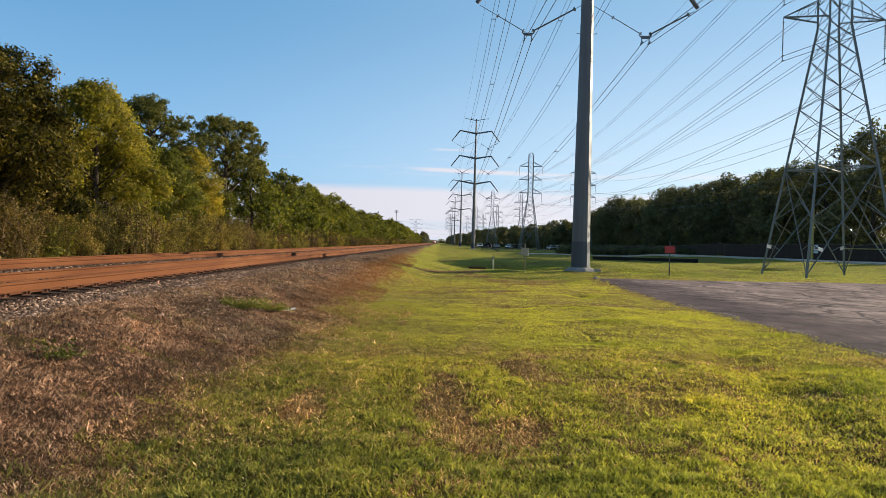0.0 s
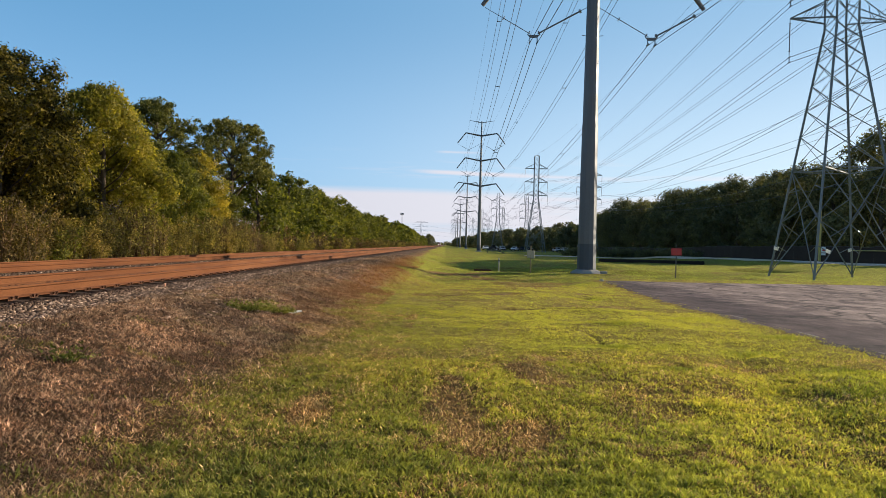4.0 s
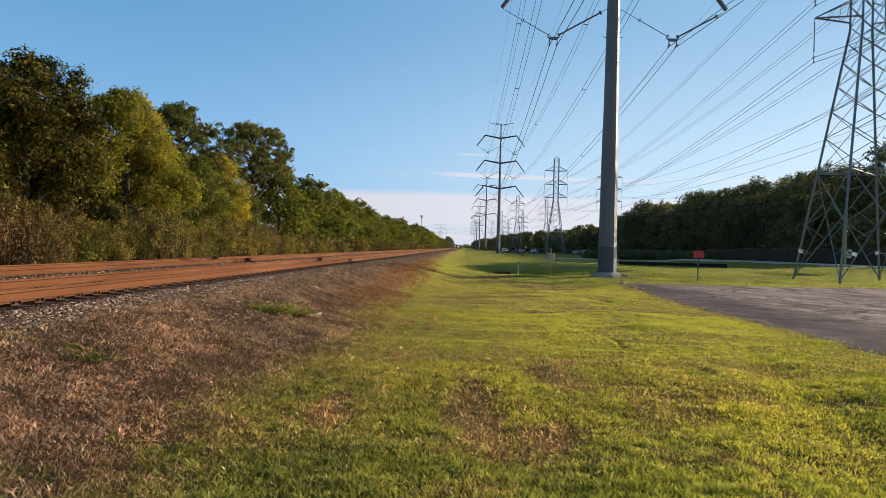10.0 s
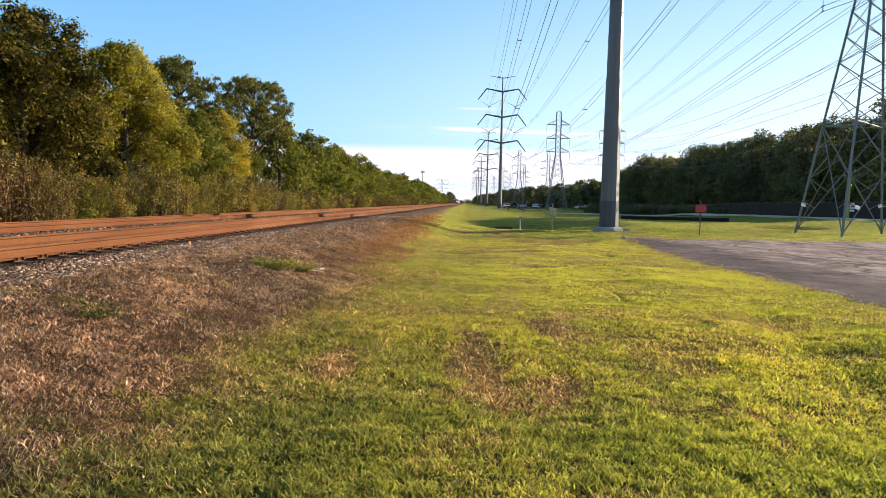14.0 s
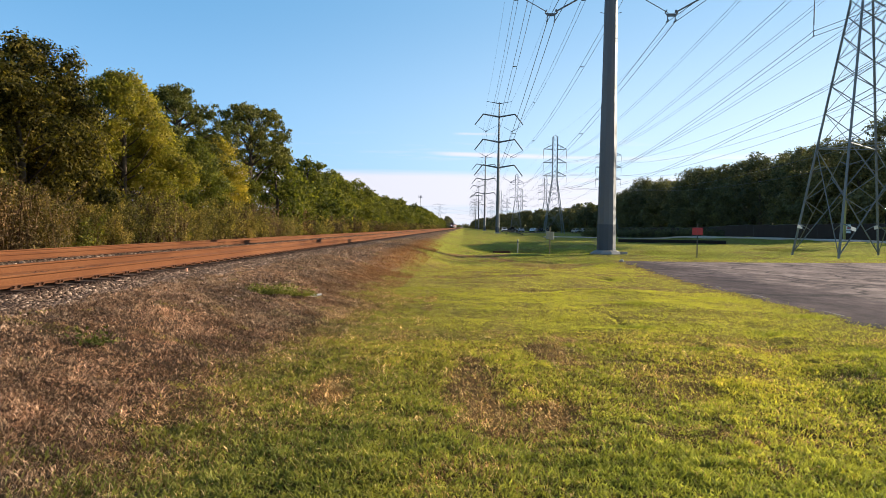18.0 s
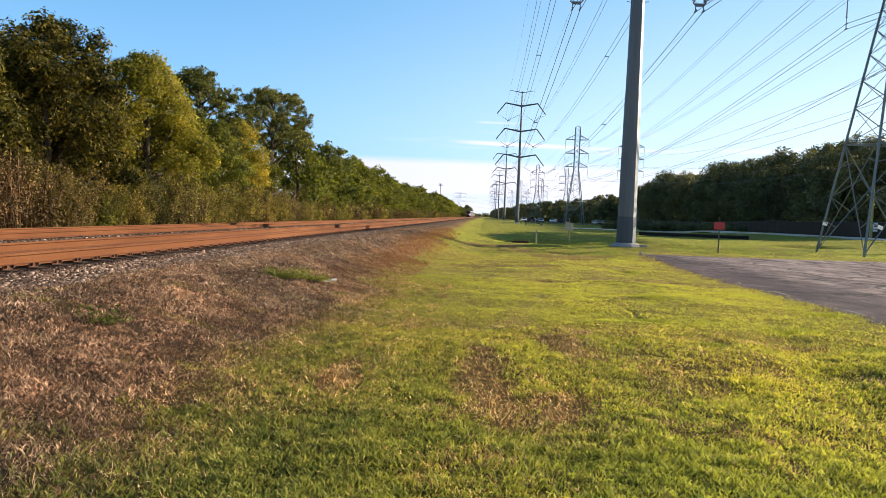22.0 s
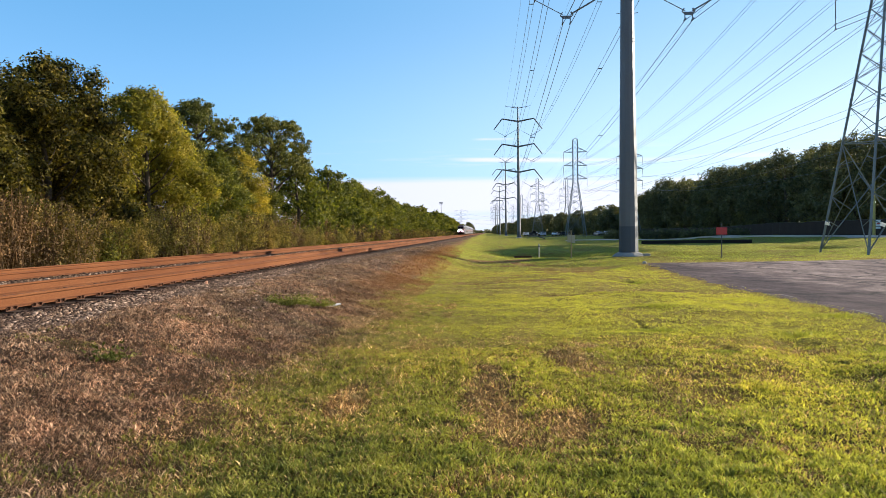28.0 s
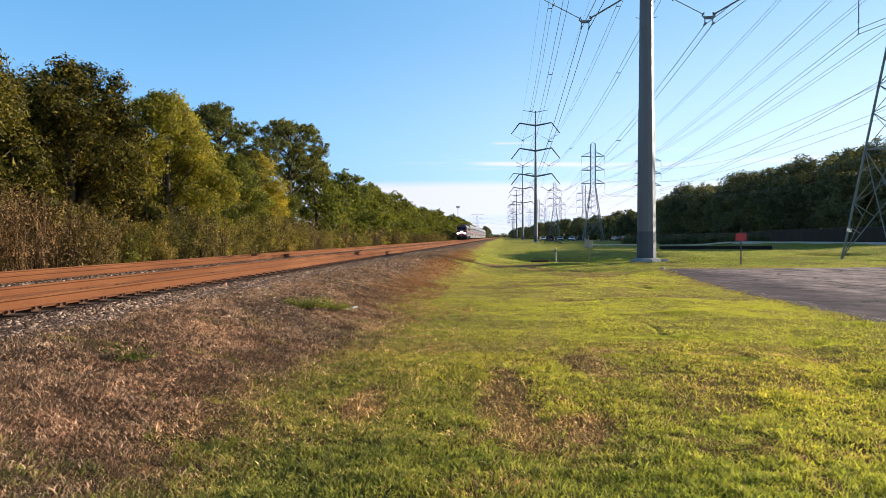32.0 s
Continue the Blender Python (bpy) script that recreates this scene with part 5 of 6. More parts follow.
LABEL_R = "deep green leafy tree behind the fence, seen against the light"
GROUP_R = "trees of the woods behind the fence"
rt = random.Random(23)
y = 22.0
while y < 290:
    # trees before y 84 stay unseen, kept low so the field stays sunlit
    tall = 0.48 if y < 84 else float(np.interp(y, (84, 92, 100, 108, 116, 124, 134, 150, 168, 185, 200, 225, 260, 290), (1.13, 1.12, 1.08, 1.02, 1.0, 1.12, 1.08, 1.10, 1.17, 1.10, 1.12, 1.16, 1.0, 0.95)))
    x = (54.5 if 84 < y < 120 else 57.5) + rt.uniform(-1.5, 1.5)
    tree_at(dark_back if y < 80 else (dark_a, dark_b)[rt.random() < 0.5], x, y, rt.uniform(0.90, 1.08) * tall, rt.uniform(0, 360), LABEL_R, "tree", GROUP_R)
    tree_at(dark_back, 65.0 + rt.uniform(-2.0, 2.0), y + 3.5, rt.uniform(0.88, 1.08) * tall, rt.uniform(0, 360), LABEL_R, "tree", GROUP_R)
    y += rt.uniform(5.5, 8.0)
# out of view: high crowns added to cast the long shadow on the field
shade_pine = pine(203, 17.5, 3.8, 9000, 0.34, 0.80)
for px, py, k in ((55.5, 70.5, 0.98), (57.5, 75.0, 1.02), (59.0, 80.0, 1.04)):
    tree_at(shade_pine, px, py, k, py * 7, "unseen tall bare-trunked pine behind the fence, added to shade the field", "pine tree", GROUP_R)
while y < 640:
    tree_at(far_b, 57.0 + rt.uniform(-3.0, 3.0), y, rt.uniform(0.8, 1.08), rt.uniform(0, 360), LABEL_R, "tree", GROUP_R)
    y += rt.uniform(4.5, 7.0)
y = 262.0
while y < 800:
    x = float(np.interp(y, (262, 300, 360, 450, 600, 800), (53, 43, 34, 26, 17, 10))) + rt.uniform(-2.0, 2.5)
    if all(math.hypot(x - tx, y - ty) > 7 for tx, ty in ((26.2, 202), (27.4, 360), (28.6, 518), (44, 212), (45, 370))):
        tree_at(far_b, x, y, rt.uniform(0.62, 0.90) * (1.0 if y < 500 else 0.9), rt.uniform(0, 360), LABEL_R, "tree", GROUP_R)
    y += rt.uniform(4.0, 8.0)

# far woods that close the view
clumps = []
for _ in range(520):
    x = rt.uniform(-420, 420)
    y = 1500 + rt.uniform(-60, 60)
    h = rt.uniform(4, 9)
    clumps.append((x, y, h * 0.5, h * 0.62, 0.9))
v, f = leaf_cloud(clumps, 16000, 3.0, 77, 0.3)
solid("far_woods", fast_mesh("far_woods", v, f, LEAF_DARK), None, "distant woods on the horizon", "woods", kind="stuff")


# ---------------------------------------------------------------- brush between track and woods
def brush(seed, h, w, stems, leaves, size):
    r = np.random.RandomState(seed)
    g = Geo()
    cl = []
    for _ in range(stems):
        x, y = r.uniform(-w, w), r.uniform(-w, w)
        hh = h * r.uniform(0.45, 1.0)
        dx, dy = 0.5 * r.randn(), 0.5 * r.randn()
        g.tube([(x, y, -0.1), (x + dx * 0.4, y + dy * 0.4, hh * 0.6), (x + dx, y + dy, hh)], [0.014, 0.011, 0.005], 3, False)
        for f in (r.uniform(0.15, 0.5), r.uniform(0.5, 0.8), r.uniform(0.8, 1.0)):
            cl.append((x + dx * f, y + dy * f, hh * f, 0.32 * w * r.uniform(0.4, 1.0) * (1.15 - 0.6 * f), 1.1))
    v, f = leaf_cloud(cl, leaves, size, seed, 0.2)
    return g.mesh("brushwood", STEM_BRUSH), v, f


kinds = []
for seed, h, mat in ((301, 3.2, LEAF_BRUSH), (302, 2.5, LEAF_BRUSH), (303, 3.4, STEM_BRUSH), (304, 1.9, LEAF_OAK), (305, 2.7, LEAF_THICKET)):
    st, v, f = brush(seed, h, 1.15, 110 if mat is STEM_BRUSH else 44, 4200 if mat is STEM_BRUSH else 6200, 0.085)
    st2, v2, f2 = brush(seed + 40, h, 1.15, 26, 1500, 0.16)
    kinds.append((st, fast_mesh("leaves", v, f, mat), st2, fast_mesh("leaves", v2, f2, mat)))
y = 12.0
while y < 420:
    a = rt.random()
    k = kinds[0] if a < 0.38 else kinds[1] if a < 0.62 else kinds[2] if a < 0.84 else kinds[3]
    if y > 29 and rt.random() < (0.62 if y < 56 else 0.42):          # greener thicket further along
        k = kinds[4]
    x = -16.4 + rt.uniform(-1.3, 0.5)
    b = thing("shrub", "tangled brown and green brush beside the track", "shrub", "brush along the track", pose(x, y, float(gz(x, y)), 0, 0, rt.uniform(0, 360)))
    sc = rt.uniform(0.8, 1.12) if y < 48 else rt.uniform(0.55, 0.95)
    b.scale = (sc * (1 if y < 120 else 1.8), sc * (1 if y < 120 else 1.8), sc)
    tagged(part("brushwood", k[0 if y < 60 else 2], None, b), kind="stuff")
    part("foliage", k[1 if y < 60 else 3], None, b)
    y += rt.uniform(1.0, 1.6) if y < 60 else rt.uniform(1.6, 2.6) if y < 120 else rt.uniform(3.5, 5.5)

# low dark hedge where the service road bends away
_, v, f = brush(340, 1.5, 1.3, 30, 2200, 0.15)
hedge_me = fast_mesh("leaves", v, f, LEAF_DARK)
for i in range(13):
    x, y = 22.5 + i * 1.75 + rt.uniform(-0.4, 0.4), 126.5 - 0.35 * i + rt.uniform(-0.8, 0.8)
    b = thing("hedge_shrub", "low dark green shrub behind the service road", "shrub", "hedge by the road", pose(x, y, float(gz(x, y)), 0, 0, rt.uniform(0, 360)))
    b.scale = (1.25, 1.1, rt.uniform(1.05, 1.45))
    part("foliage", hedge_me, None, b)

# ---------------------------------------------------------------- signs, posts and small things
def at_ground(x, y, turn=0):
    return pose(x, y, float(gz(x, y)), 0, 0, turn)


s = thing("red_sign", "small red metal sign on a thin dark post", "sign", at=at_ground(12.91, 38.2, -16))
part("post", Geo().beam((0, 0.03, -0.3), (0, 0.03, 1.90), 0.06, angle=True), POST_METAL, s)
part("sign_plate", Geo().box(-0.28, -0.02, 1.28, 0.28, 0.0, 1.68, 0.015), RED_PAINT, s, "red sign plate")
part("bolt", Geo().tube([(0, -0.035, 1.48), (0, 0.0, 1.48)], 0.02, 6), POST_METAL, s)

s = thing("pipeline_marker", "two weathered marker boards on a slim wooden post", "marker post", at=at_ground(5.45, 43.9, -6))
part("post", Geo().box(-0.04, -0.04, -0.3, 0.04, 0.04, 1.90, 0.01), POST_WOOD, s)
part("marker_board", Geo().box(-0.24, -0.07, 1.12, -0.01, -0.045, 1.62, 0.012), TAN_SIGN, s)
part("marker_board", Geo().box(0.01, -0.07, 1.08, 0.24, -0.045, 1.58, 0.012), TAN_SIGN, s)
part("cap", Geo().box(-0.05, -0.05, 1.90, 0.05, 0.05, 2.0, 0.015), DARK_IRON, s)

s = thing("white_stake", "slim pale survey stake in the grass", "stake", at=at_ground(3.28, 42.4))
part("stake", Geo().box(-0.04, -0.03, -0.3, 0.04, 0.03, 0.92, 0.012), TAN_SIGN, s)
part("band", Geo().box(-0.05, -0.035, 0.70, 0.05, 0.035, 0.80), POST_METAL, s)

s = thing("culvert_grate", "rusted iron grate set in the ditch", "grate", at=at_ground(2.3, 42.7, 4))
part("frame", Geo().box(-0.52, -0.3, -0.1, 0.52, -0.24, 0.16, 0.01).box(-0.52, 0.24, -0.1, 0.52, 0.3, 0.16, 0.01).box(-0.52, -0.24, -0.1, -0.46, 0.24, 0.16).box(0.46, -0.24, -0.1, 0.52, 0.24, 0.16), RUST_PLATE, s)
for i in range(7):
    part("bar", Geo().box(-0.40 + i * 0.13, -0.24, 0.06, -0.36 + i * 0.13, 0.24, 0.12), RUST_PLATE, s)

s = thing("utility_pole", "slim yellowish wooden pole beyond the lattice tower", "pole", at=at_ground(46.6, 85.0))
part("pole", Geo().tube([(0, 0, -0.4), (0, 0, 6.6)], [0.17, 0.13], 10), YELLOW, s)
part("cap", Geo().lathe([(0.15, 6.58), (0.15, 6.66), (0.05, 6.74)], 10), POST_METAL, s)

s = thing("notice_board", "pale notice board fixed to the dark fence", "sign board", at=pose(FENCE_X - 0.10, 88.0, float(gz(FENCE_X, 88)) + 0.9, 0, 0, -60))
part("board", Geo().box(-0.85, -0.03, 0.0, 0.85, 0.0, 1.1, 0.02), WHITE_PAINT, s)
part("printed_bar", Geo().box(-0.3, -0.036, 0.55, 0.3, -0.031, 0.75), RED_PAINT, s)
part("printed_bar", Geo().box(-0.55, -0.036, 0.25, 0.55, -0.031, 0.35), POST_METAL, s)

# two lit lamps on short poles behind the fence
for x, y, h, k in ((52.0, 94.4, 4.95, 1.0), (52.0, 85.8, 4.54, 0.6)):
    s = thing("yard_lamp", "small lit white lamp on a dark pole behind the fence", "lamp", "yard lamps", at_ground(x, y))
    h -= float(gz(x, y))
    part("pole", Geo().tube([(0, 0, -0.3), (0, 0, h + 0.1)], [0.06, 0.045], 8), DARK_IRON, s)
    part("lamp_arm", Geo().tube([(0, 0, h + 0.08), (-0.25, -0.25, h + 0.12)], 0.03, 6), DARK_IRON, s)
    part("lamp_head", Geo().lathe([(a * k, b * k) for a, b in ((0.03, 0.12), (0.10, 0.08), (0.13, 0.0), (0.11, -0.10), (0.04, -0.14))], 10, (-0.25, -0.25, h)), YARD_GLOW, s, "glowing white lamp head")

# pale rock at the corner of the lot, and a sunlit shrub behind the fence
g = Geo().lathe([(0.07, -0.05), (0.10, 0.02), (0.07, 0.09), (0.03, 0.12)], 7)
solid("rock", Geo().add([(7.47 + x * 1.2, 32.6 + y, z + float(gz(7.47, 32.6))) for x, y, z in g.v], g.f), CONCRETE, "small pale rock at the corner of the asphalt", "rock")
_, v, f = brush(350, 3.3, 0.9, 18, 1500, 0.13)
# stands in the trees' shadow; its sunlight is put into the leaf colour
b = thing("lit_shrub", "sunlit yellow-green shrub behind the dark fence", "shrub", at=at_ground(51.2, 112.0))
part("foliage", fast_mesh("leaves", v, f, LEAF_LIT), None, b)

# bent pipe and valve by the second pole
s = thing("pipe_valve", "bent pale pipe with a valve standing in the grass", "pipe valve", at=pose(10.6, 150.0, 0))
part("pipe", Geo().tube([(-1.6, 0, 0.05), (-1.4, 0, 0.9), (0.2, 0, 0.75), (2.2, 0, 0.10)], 0.10, 8), POST_METAL, s)
part("valve", Geo().lathe([(0.10, 0.0), (0.28, 0.15), (0.28, 0.5), (0.10, 0.65)], 10, (-0.2, 0, 0.6)), POST_METAL, s)
part("handwheel", Geo().lathe([(0.25, 0.0), (0.27, 0.04), (0.25, 0.08)], 12, (-1.4, 0, 0.95)), DARK_IRON, s)

s = thing("switch_box", "dark utility cabinet on a pad beside the parking area", "utility box", at=pose(16.3, 234.0, 0))
part("cabinet", Geo().box(-0.6, -0.45, 0.05, 0.6, 0.45, 1.95, 0.05), DARK_IRON, s)
part("pad", Geo().box(-0.8, -0.65, -0.2, 0.8, 0.65, 0.06, 0.03), CONCRETE, s)
part("door_handle", Geo().box(0.30, -0.50, 0.95, 0.36, -0.44, 1.15), POST_METAL, s)

# light mast behind the woods
s = thing("light_mast", "slim mast with a cluster of floodlights above the trees", "light mast", at=pose(-24.0, 360.0, 0))
part("mast", Geo().tube([(0, 0, 0), (0, 0, 18.0)], [0.24, 0.12], 8), STEEL, s)
part("head_frame", Geo().box(-1.0, -0.15, 16.95, 1.0, 0.15, 17.05).box(-1.0, -0.15, 17.6, 1.0, 0.15, 17.7), STEEL, s)
for i in range(4):
    for z in (17.06, 17.71):
        part("floodlight", Geo().box(-0.95 + i * 0.52, -0.25, z, -0.60 + i * 0.52, 0.12, z + 0.3, 0.04), INSULATOR, s)


# ---------------------------------------------------------------- parked cars far off
def car(m, paint, long=4.6):
    c = thing("parked_car", "parked car at the far parking area", "car", "parked cars", m)
    h = long / 2
    sec = [(-h, 0.35), (-h + 0.05, 0.85), (-h + 0.9, 0.98), (-h + 1.5, 1.45), (h - 1.6, 1.47), (h - 0.7, 1.0), (h - 0.1, 0.9), (h, 0.4)]
    body = Geo().extrude([(x, z) for x, z in sec], -0.88, 0.88, "x")
    part("body", body, paint, c)
    part("rear_window", Geo().box(-0.70, -h + 1.0, 1.04, 0.70, -h + 1.10, 1.36, 0.03), GLASS_DARK, c)
    part("bumper", Geo().box(-0.86, -h - 0.06, 0.30, 0.86, -h + 0.05, 0.62, 0.04), UNDERFRAME, c)
    for s in (-1, 1):
        part("side_window", Geo().add([(s * 0.885, -h + 1.15, 1.0), (s * 0.885, h - 1.0, 1.02), (s * 0.885, h - 1.65, 1.40), (s * 0.885, -h + 1.55, 1.38),
                                       (s * 0.86, -h + 1.15, 1.0), (s * 0.86, h - 1.0, 1.02), (s * 0.86, h - 1.65, 1.40), (s * 0.86, -h + 1.55, 1.38)],
                                      [(0, 1, 2, 3), (7, 6, 5, 4), (0, 4, 5, 1), (1, 5, 6, 2), (2, 6, 7, 3), (3, 7, 4, 0)]), GLASS_DARK, c)
        for y in (-h + 0.85, h - 0.85):
            w = part("wheel", Geo().tube([(s * 0.70, y, 0.33), (s * 0.90, y, 0.33)], 0.33, 14), RUBBER, c)
            part("rim", Geo().tube([(s * 0.895, y, 0.33), (s * 0.91, y, 0.33)], 0.2, 10), CHROME, w)
    return c


for x, y, turn, k in ((13.6, 238, 4, 0), (16.9, 243, 70, 2), (19.7, 240, 3, 1), (24.2, 240, -25, 0), (26.6, 241, 10, 2), (29.6, 243, 4, 2), (39.0, 240, 15, 1), (41.6, 240, 6, 0), (44.5, 242, 0, 2)):
    car(pose(x, y, float(gz(x, y)) + 0.09, 0, 0, turn), CAR_PAINTS[k])

# ---------------------------------------------------------------- grass
def blades(count, y0, y1, spread, length, width, lean, seed, dry, x0=None, x1=None, mats=False):
    """Blades scattered with the given withered or green share of the turf."""
    r = np.random.RandomState(seed)
    y = np.sqrt(r.uniform(y0 ** 2, y1 ** 2, count))
    x = r.uniform(-1, 1, count) * spread * y
    if x0 is not None:
        x = r.uniform(x0, x1, count)
    if y0 < 0:
        y = r.uniform(y0, y1, count)
    d = dryness(x, y)
    ok = (r.rand(count) < (d if dry else (1 - d) ** 2.0)) & (x > -5.25 + 0.7 * vnoise(x, y, 0.8)) & ~lot_inside(x, y, -0.10 + 0.12 * r.randn(count) - 0.25 * (vnoise(x, y, 0.7) > 0.6))
    ok &= r.rand(count) < 1 - sstep(30, 62, y)
    ok &= ((x - 8.4) ** 2 + (y - 40.7) ** 2 > 0.9)
    ok &= r.rand(count) < np.clip(0.42 + 0.95 * vnoise(x + 3, y, 0.10) + 0.4 * (vnoise(x, y + 5, 0.33) - 0.5), 0.05, 1)      # thin between the tufts
    ok &= ~((x < -3.3) & (y > 13) & (r.rand(count) < 0.35))          # thin among the stones
    if mats:          # long straw lies in wads
        ok &= vnoise(x * 1.3, y, 0.30) + 0.5 * vnoise(x, y, 0.12) > 0.84
    if dry:
        ok &= (x > -4.75) | (r.rand(count) < 0.5)
    x, y = x[ok], y[ok]
    n = len(x)
    z = np.where(x < -4.25, bed_z(x, y), gz(x, y)) - 0.006
    a = r.rand(n) * 2 * math.pi
    tuft = 0.35 + 0.8 * vnoise(x, y, 0.11) + 0.55 * vnoise(x, y, 0.4)
    L = length * (0.5 + 0.8 * r.rand(n)) * tuft
    tilt = lean * (0.35 + 0.9 * r.rand(n))
    dx, dy = np.cos(a), np.sin(a)
    w = width * (0.6 + 0.8 * r.rand(n))
    b = r.rand(n) * 2 * math.pi
    sx, sy = np.cos(b) * w, np.sin(b) * w
    p = np.stack([x, y, z], 1)
    side = np.stack([sx, sy, np.zeros(n)], 1)
    mid = p + np.stack([dx * np.sin(tilt * 0.6) * L * 0.55, dy * np.sin(tilt * 0.6) * L * 0.55, np.cos(tilt * 0.6) * L * 0.55], 1)
    tip = mid + np.stack([dx * np.sin(tilt * 1.3) * L * 0.5, dy * np.sin(tilt * 1.3) * L * 0.5, np.cos(tilt * 1.3) * L * 0.5], 1)
    v = np.stack([p, mid + side, tip, mid - side], 1).reshape(-1, 3)
    return v, np.arange(n * 4).reshape(-1, 4)


def turf(name, sets, material, label):
    vs, fs, k = [], [], 0
    for v, f in sets:
        vs.append(v); fs.append(f + k); k += len(v)
    solid(name, fast_mesh(name, np.vstack(vs), np.vstack(fs), material), None, label, "grass", kind="stuff")


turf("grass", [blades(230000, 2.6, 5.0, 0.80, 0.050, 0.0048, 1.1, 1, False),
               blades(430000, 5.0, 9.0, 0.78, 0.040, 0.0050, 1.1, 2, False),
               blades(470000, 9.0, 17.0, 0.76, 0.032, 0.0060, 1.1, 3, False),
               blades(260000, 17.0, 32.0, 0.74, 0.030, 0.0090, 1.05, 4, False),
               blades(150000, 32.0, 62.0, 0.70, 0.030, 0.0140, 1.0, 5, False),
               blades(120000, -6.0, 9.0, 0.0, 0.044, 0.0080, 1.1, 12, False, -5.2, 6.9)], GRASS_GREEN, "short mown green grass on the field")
tufts = []
for i, (tx, ty, tr) in enumerate(((2.46, 10.74, 0.22), (2.7, 10.5, 0.15), (3.07, 8.87, 0.14), (4.41, 21.0, 0.45), (4.79, 10.54, 0.30), (3.85, 6.8, 0.35), (4.6, 7.6, 0.3), (5.6, 15.5, 0.4), (5.2, 9.0, 0.25), (3.4, 13.5, 0.3), (6.2, 12.4, 0.3))):
    r = np.random.RandomState(400 + i)
    n = int(1500 * tr)
    a = r.rand(n) * 6.283
    x, y = tx + r.randn(n) * tr * 0.7, ty + r.randn(n) * tr * 0.45
    z = gz(x, y) - 0.01
    L = 0.055 * (0.5 + 0.8 * r.rand(n))
    w = np.stack([np.cos(a + 1.6), np.sin(a + 1.6), np.zeros(n)], 1) * 0.006
    p = np.stack([x, y, z], 1)
    tip = p + np.stack([np.cos(a) * L * 0.5, np.sin(a) * L * 0.5, L], 1)
    tufts.append((np.stack([p, (p + tip) / 2 + w, tip, (p + tip) / 2 - w], 1).reshape(-1, 3), np.arange(n * 4).reshape(-1, 4)))
turf("grass_tufts", tufts, WEED_LEAF, "darker tufts of longer grass on the lawn")
turf("dry_grass", [blades(210000, 2.6, 5.5, 0.80, 0.052, 0.0020, 1.55, 6, True),
                   blades(245000, 5.5, 10.0, 0.78, 0.052, 0.0031, 1.55, 7, True),
                   blades(190000, 8.0, 22.0, 0.0, 0.056, 0.0050, 1.6, 8, True, -5.2, -1.6),
                   blades(90000, 22.0, 60.0, 0.0, 0.080, 0.0100, 1.5, 9, True, -5.2, -1.6),
                   blades(110000, 10.0, 36.0, 0.70, 0.036, 0.0075, 1.3, 10, True),
                   blades(260000, 3.0, 15.0, 0.0, 0.075, 0.0024, 1.6, 14, True, -5.0, -0.6, True),
                   blades(60000, -6.0, 9.0, 0.0, 0.050, 0.0060, 1.5, 13, True, -5.2, 2.0)], GRASS_DRY, "withered straw-brown grass on the bank")


# weeds on the bank
def weed(x, y, w, n, seed):
    r = np.random.RandomState(seed)
    cl = [(r.uniform(-w, w), r.uniform(-w * 0.5, w * 0.5), r.uniform(0.01, 0.09), 0.055, 0.7) for _ in range(16)]
    v, f = leaf_cloud(cl, n * 2, 0.036, seed, 0.1)
    t = thing("weed", "green leafy weed clump in the withered grass", "weed", "weeds on the bank", at_ground(x, y))
    part("foliage", fast_mesh("foliage", v, f, WEED_LEAF), None, t)
    g = Geo()
    for c in cl:
        g.tube([(c[0] * 0.4, c[1] * 0.4, -0.03), (c[0], c[1], c[2] + 0.05)], 0.004, 4)
    part("stem", g, WEED_LEAF, t)


weed(-3.35, 11.6, 0.32, 900, 1)
weed(-3.05, 12.3, 0.30, 500, 2)
weed(-3.50, 6.25, 0.20, 90, 3)
sz = float(gz(-2.85, 12.95))
st = Geo().tube([(-3.02, 12.62, sz + 0.035), (-2.88, 12.78, sz + 0.03), (-2.72, 12.84, sz + 0.05)], [0.018, 0.030, 0.016], 7)
solid("bleached_stick", st, WHITE_PAINT, "short bleached stick lying on the bank", "stick")


# ---------------------------------------------------------------- the train
def bogie(parent, y):
    g = Geo()
    for s in (-1, 1):
        g.box(s * 0.98 - 0.06, y - 1.5, 0.38, s * 0.98 + 0.06, y + 1.5, 0.78, 0.05)
    g.box(-0.95, y - 0.25, 0.42, 0.95, y + 0.25, 0.75)
    b = part("bogie", g, UNDERFRAME, parent)
    for dy in (-1.1, 1.1):
        for s in (-1, 1):
            part("wheel", Geo().tube([(s * 0.68, y + dy, 0.46), (s * 0.82, y + dy, 0.46)], 0.46, 16), UNDERFRAME, b)


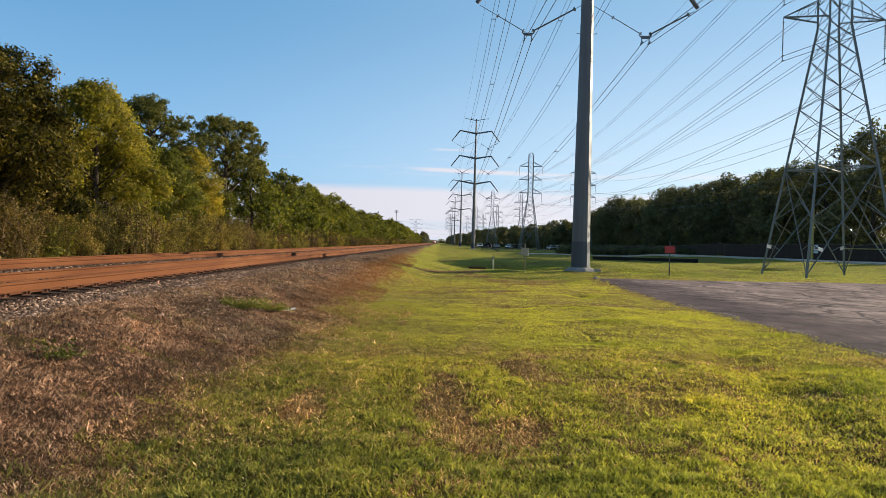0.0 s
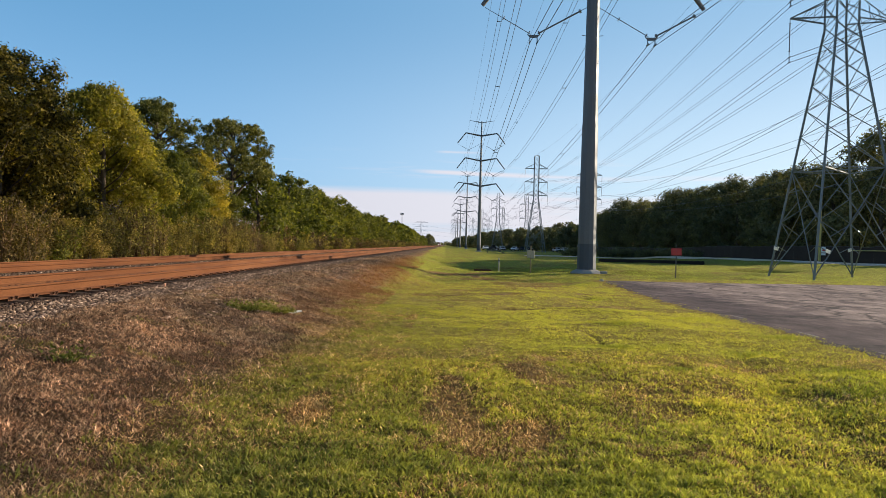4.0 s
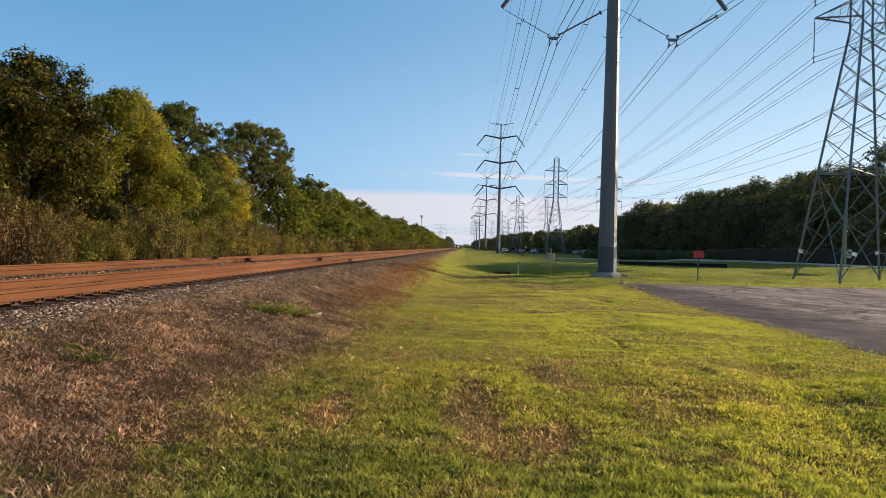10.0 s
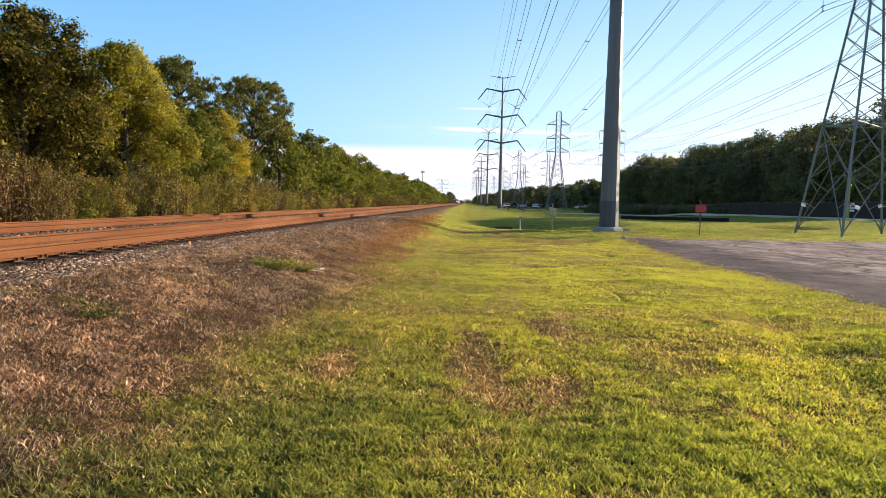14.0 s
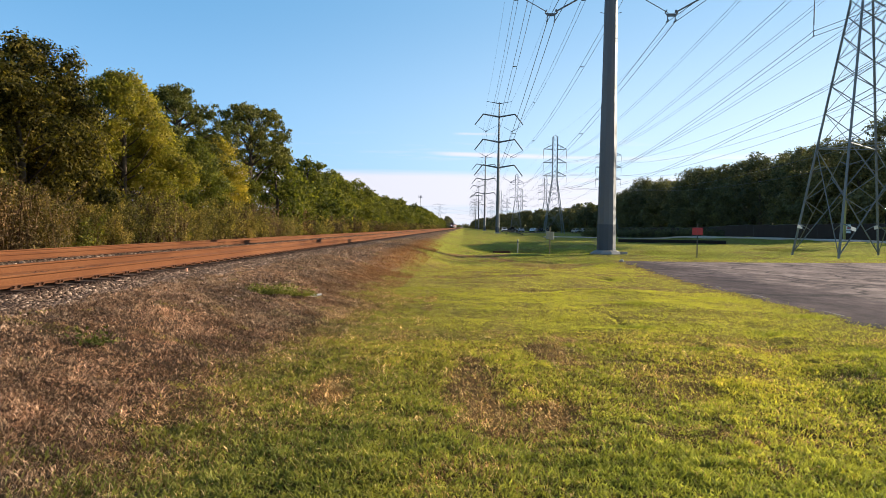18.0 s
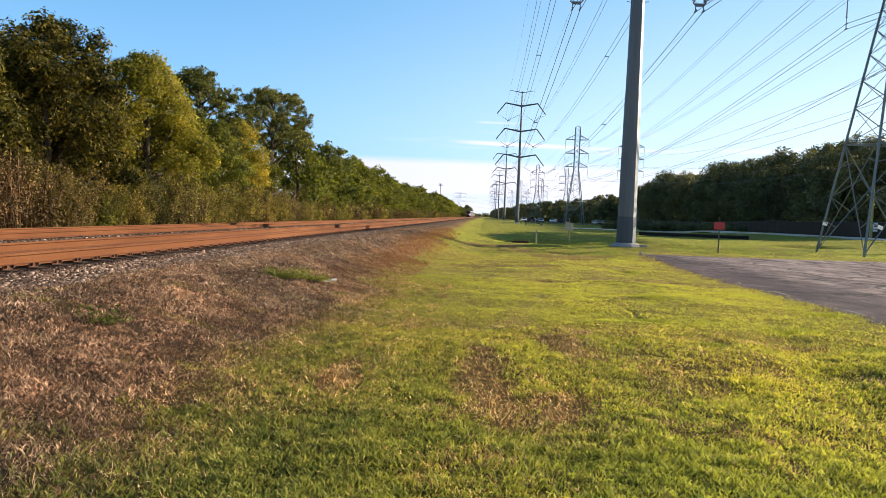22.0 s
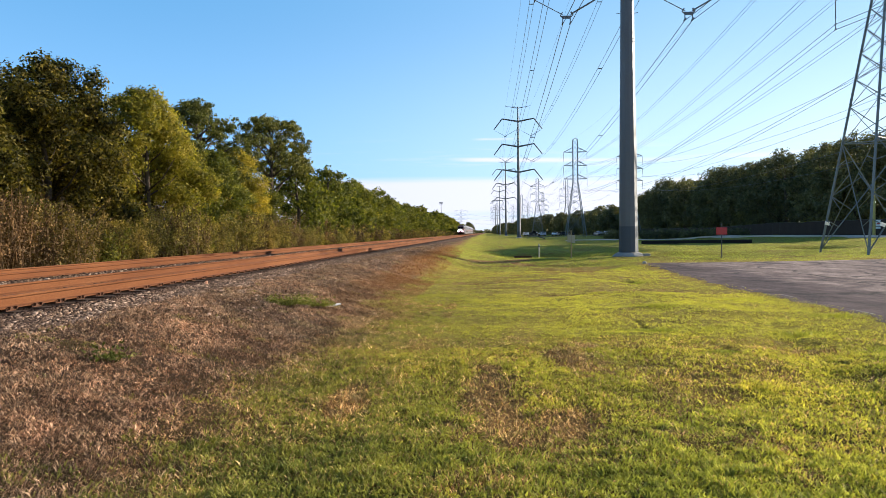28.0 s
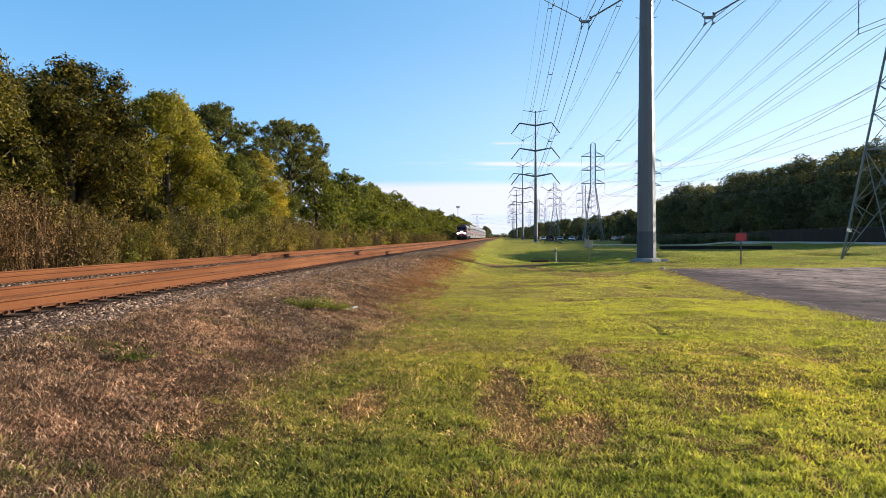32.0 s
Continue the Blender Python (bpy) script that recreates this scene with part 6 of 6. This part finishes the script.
def locomotive():
    """Faces the viewer (towards -y); origin on the rail top under its nose."""
    t = thing("locomotive", "silver passenger locomotive with dark maroon nose and lit headlights", "locomotive")
    L = 21.0
    sec = [(-1.52, 1.05), (1.52, 1.05), (1.55, 2.6), (1.42, 3.7), (0.95, 4.28), (-0.95, 4.28), (-1.42, 3.7), (-1.55, 2.6)]
    part("body", Geo().extrude(sec, 2.6, L), TRAIN_SILVER, t)
    # nose: a wedge that slopes back to the cab roof
    n0 = [(-1.30, 0.0, 0.95), (1.30, 0.0, 0.95), (1.40, 0.0, 2.55), (-1.40, 0.0, 2.55)]
    n1 = [(-1.52, 2.6, 1.05), (1.52, 2.6, 1.05), (1.45, 1.75, 3.75), (-1.45, 1.75, 3.75)]
    n2 = [(-1.25, 0.75, 2.75), (1.25, 0.75, 2.75)]
    part("nose", Geo().add(n0 + n1 + n2, [(0, 3, 2, 1), (0, 1, 5, 4), (1, 2, 9, 6, 5), (0, 4, 7, 8, 3), (3, 8, 9, 2), (8, 7, 6, 9), (4, 5, 6, 7)]), TRAIN_NOSE, t, "dark maroon sloped nose")
    part("cab_roof", Geo().add([(-1.45, 1.75, 3.75), (1.45, 1.75, 3.75), (0.95, 2.5, 4.28), (-0.95, 2.5, 4.28), (-1.45, 2.75, 3.0), (1.45, 2.75, 3.0)],
                               [(0, 1, 2, 3), (1, 5, 2), (0, 3, 4), (4, 3, 2, 5), (0, 4, 5, 1)]), TRAIN_NOSE, t)
    for s in (-1, 1):
        part("windscreen", Geo().add([(s * 0.08, 0.87, 2.93), (s * 1.15, 0.87, 2.93), (s * 1.22, 1.52, 3.58), (s * 0.08, 1.52, 3.58), (s * 0.08, 0.92, 2.88), (s * 1.15, 0.92, 2.88), (s * 1.22, 1.57, 3.53), (s * 0.08, 1.57, 3.53)],
                                     [(0, 1, 2, 3), (7, 6, 5, 4), (0, 4, 5, 1), (1, 5, 6, 2), (2, 6, 7, 3), (3, 7, 4, 0)]), GLASS_DARK, t)
        part("ditch_light", Geo().tube([(s * 0.98, -0.10, 1.82), (s * 0.98, 0.02, 1.82)], 0.14, 14), LAMP_GLOW, t, "lit white ditch light")
        part("blue_stripe", Geo().box(s * 1.56 - 0.012, 2.8, 1.5, s * 1.56 + 0.012, L - 0.1, 2.25), TRAIN_BLUE, t)
        part("red_stripe", Geo().box(s * 1.565 - 0.012, 2.8, 2.30, s * 1.565 + 0.012, L - 0.1, 2.45), TRAIN_RED, t)
        part("cab_window", Geo().box(s * 1.54 - 0.02, 3.0, 2.75, s * 1.54 + 0.02, 4.1, 3.45), GLASS_DARK, t)
        for y in (8.0, 11.5, 15.0, 17.5):
            part("side_grille", Geo().box(s * 1.52 - 0.03, y, 2.7, s * 1.52 + 0.03, y + 1.9, 3.45), UNDERFRAME, t)
    part("headlight", Geo().tube([(-0.17, -0.08, 2.22), (-0.17, 0.03, 2.22)], 0.12, 14).tube([(0.17, -0.08, 2.22), (0.17, 0.03, 2.22)], 0.12, 14), LAMP_GLOW, t, "lit white headlight pair")
    part("plough", Geo().add([(-1.3, 0.15, 0.15), (1.3, 0.15, 0.15), (1.3, -0.15, 0.95), (-1.3, -0.15, 0.95), (0, -0.45, 0.15), (0, -0.35, 0.95), (-1.3, 0.4, 0.15), (1.3, 0.4, 0.15), (1.3, 0.4, 0.95), (-1.3, 0.4, 0.95)],
                             [(0, 4, 5, 3), (4, 1, 2, 5), (1, 7, 8, 2), (0, 3, 9, 6), (3, 5, 2, 8, 9), (6, 7, 1, 4, 0), (6, 9, 8, 7)]), UNDERFRAME, t)
    part("coupler", Geo().box(-0.15, -0.85, 0.72, 0.15, -0.1, 0.98, 0.04), UNDERFRAME, t)
    part("fuel_tank", Geo().box(-1.3, 8.0, 0.35, 1.3, 13.0, 1.05, 0.12), UNDERFRAME, t)
    part("roof_fan", Geo().lathe([(0.7, 4.27), (0.7, 4.40), (0.5, 4.42)], 16, (0, 14.0, 0)), UNDERFRAME, t)
    part("roof_fan", Geo().lathe([(0.7, 4.27), (0.7, 4.40), (0.5, 4.42)], 16, (0, 17.0, 0)), UNDERFRAME, t)
    bogie(t, 4.2)
    bogie(t, L - 4.2)
    return t


def coach():
    t = thing("passenger_coach", "silver double-deck passenger coach with dark window bands", "railway coach", "coaches of the train")
    L = 25.6
    sec = [(-1.48, 0.45), (1.48, 0.45), (1.55, 1.2), (1.55, 4.0), (1.25, 4.65), (0.7, 4.88), (-0.7, 4.88), (-1.25, 4.65), (-1.55, 4.0), (-1.55, 1.2)]
    part("body", Geo().extrude(sec, 0.35, L - 0.35), TRAIN_SILVER, t)
    part("end_door", Geo().box(-0.5, 0.30, 1.2, 0.5, 0.36, 3.3), UNDERFRAME, t)
    part("gangway", Geo().box(-0.65, 0.0, 2.2, 0.65, 0.34, 4.3, 0.08), UNDERFRAME, t)
    for s in (-1, 1):
        part("blue_stripe", Geo().box(s * 1.555 - 0.012, 0.4, 2.42, s * 1.555 + 0.012, L - 0.4, 2.72), TRAIN_BLUE, t)
        part("red_stripe", Geo().box(s * 1.56 - 0.012, 0.4, 2.28, s * 1.56 + 0.012, L - 0.4, 2.38), TRAIN_RED, t)
        for i in range(11):
            y = 1.6 + i * 2.08
            part("upper_window", Geo().box(s * 1.55 - 0.012, y, 3.05, s * 1.55 + 0.012, y + 1.5, 3.70), GLASS_DARK, t)
            if 2 < i < 9:
                part("lower_window", Geo().box(s * 1.55 - 0.012, y, 1.40, s * 1.55 + 0.012, y + 1.2, 1.95), GLASS_DARK, t)
        part("side_door", Geo().box(s * 1.55 - 0.012, 12.4, 0.60, s * 1.55 + 0.012, 13.4, 1.38), UNDERFRAME, t)
    bogie(t, 3.2)
    bogie(t, L - 3.2)
    return t


loco = locomotive()
cars = [coach()]
for _ in range(6):
    cars.append(copy_thing(cars[0], pose(0, 0, 0)))


def motions():
    """The train comes nearer on the far track at a steady speed."""
    speed, end_y = 29.3, 193.0
    times = [k * 2.0 for k in range(17)]
    offset = 0.0
    for i, c in enumerate([loco] + cars):
        walk(c, [(t, pose(TRACKS[1], end_y + speed * (32.0 - t) + offset, RAIL_TOP_Z - FAR_DROP)) for t in times])
        offset += 21.4 if i == 0 else 25.9


motions()
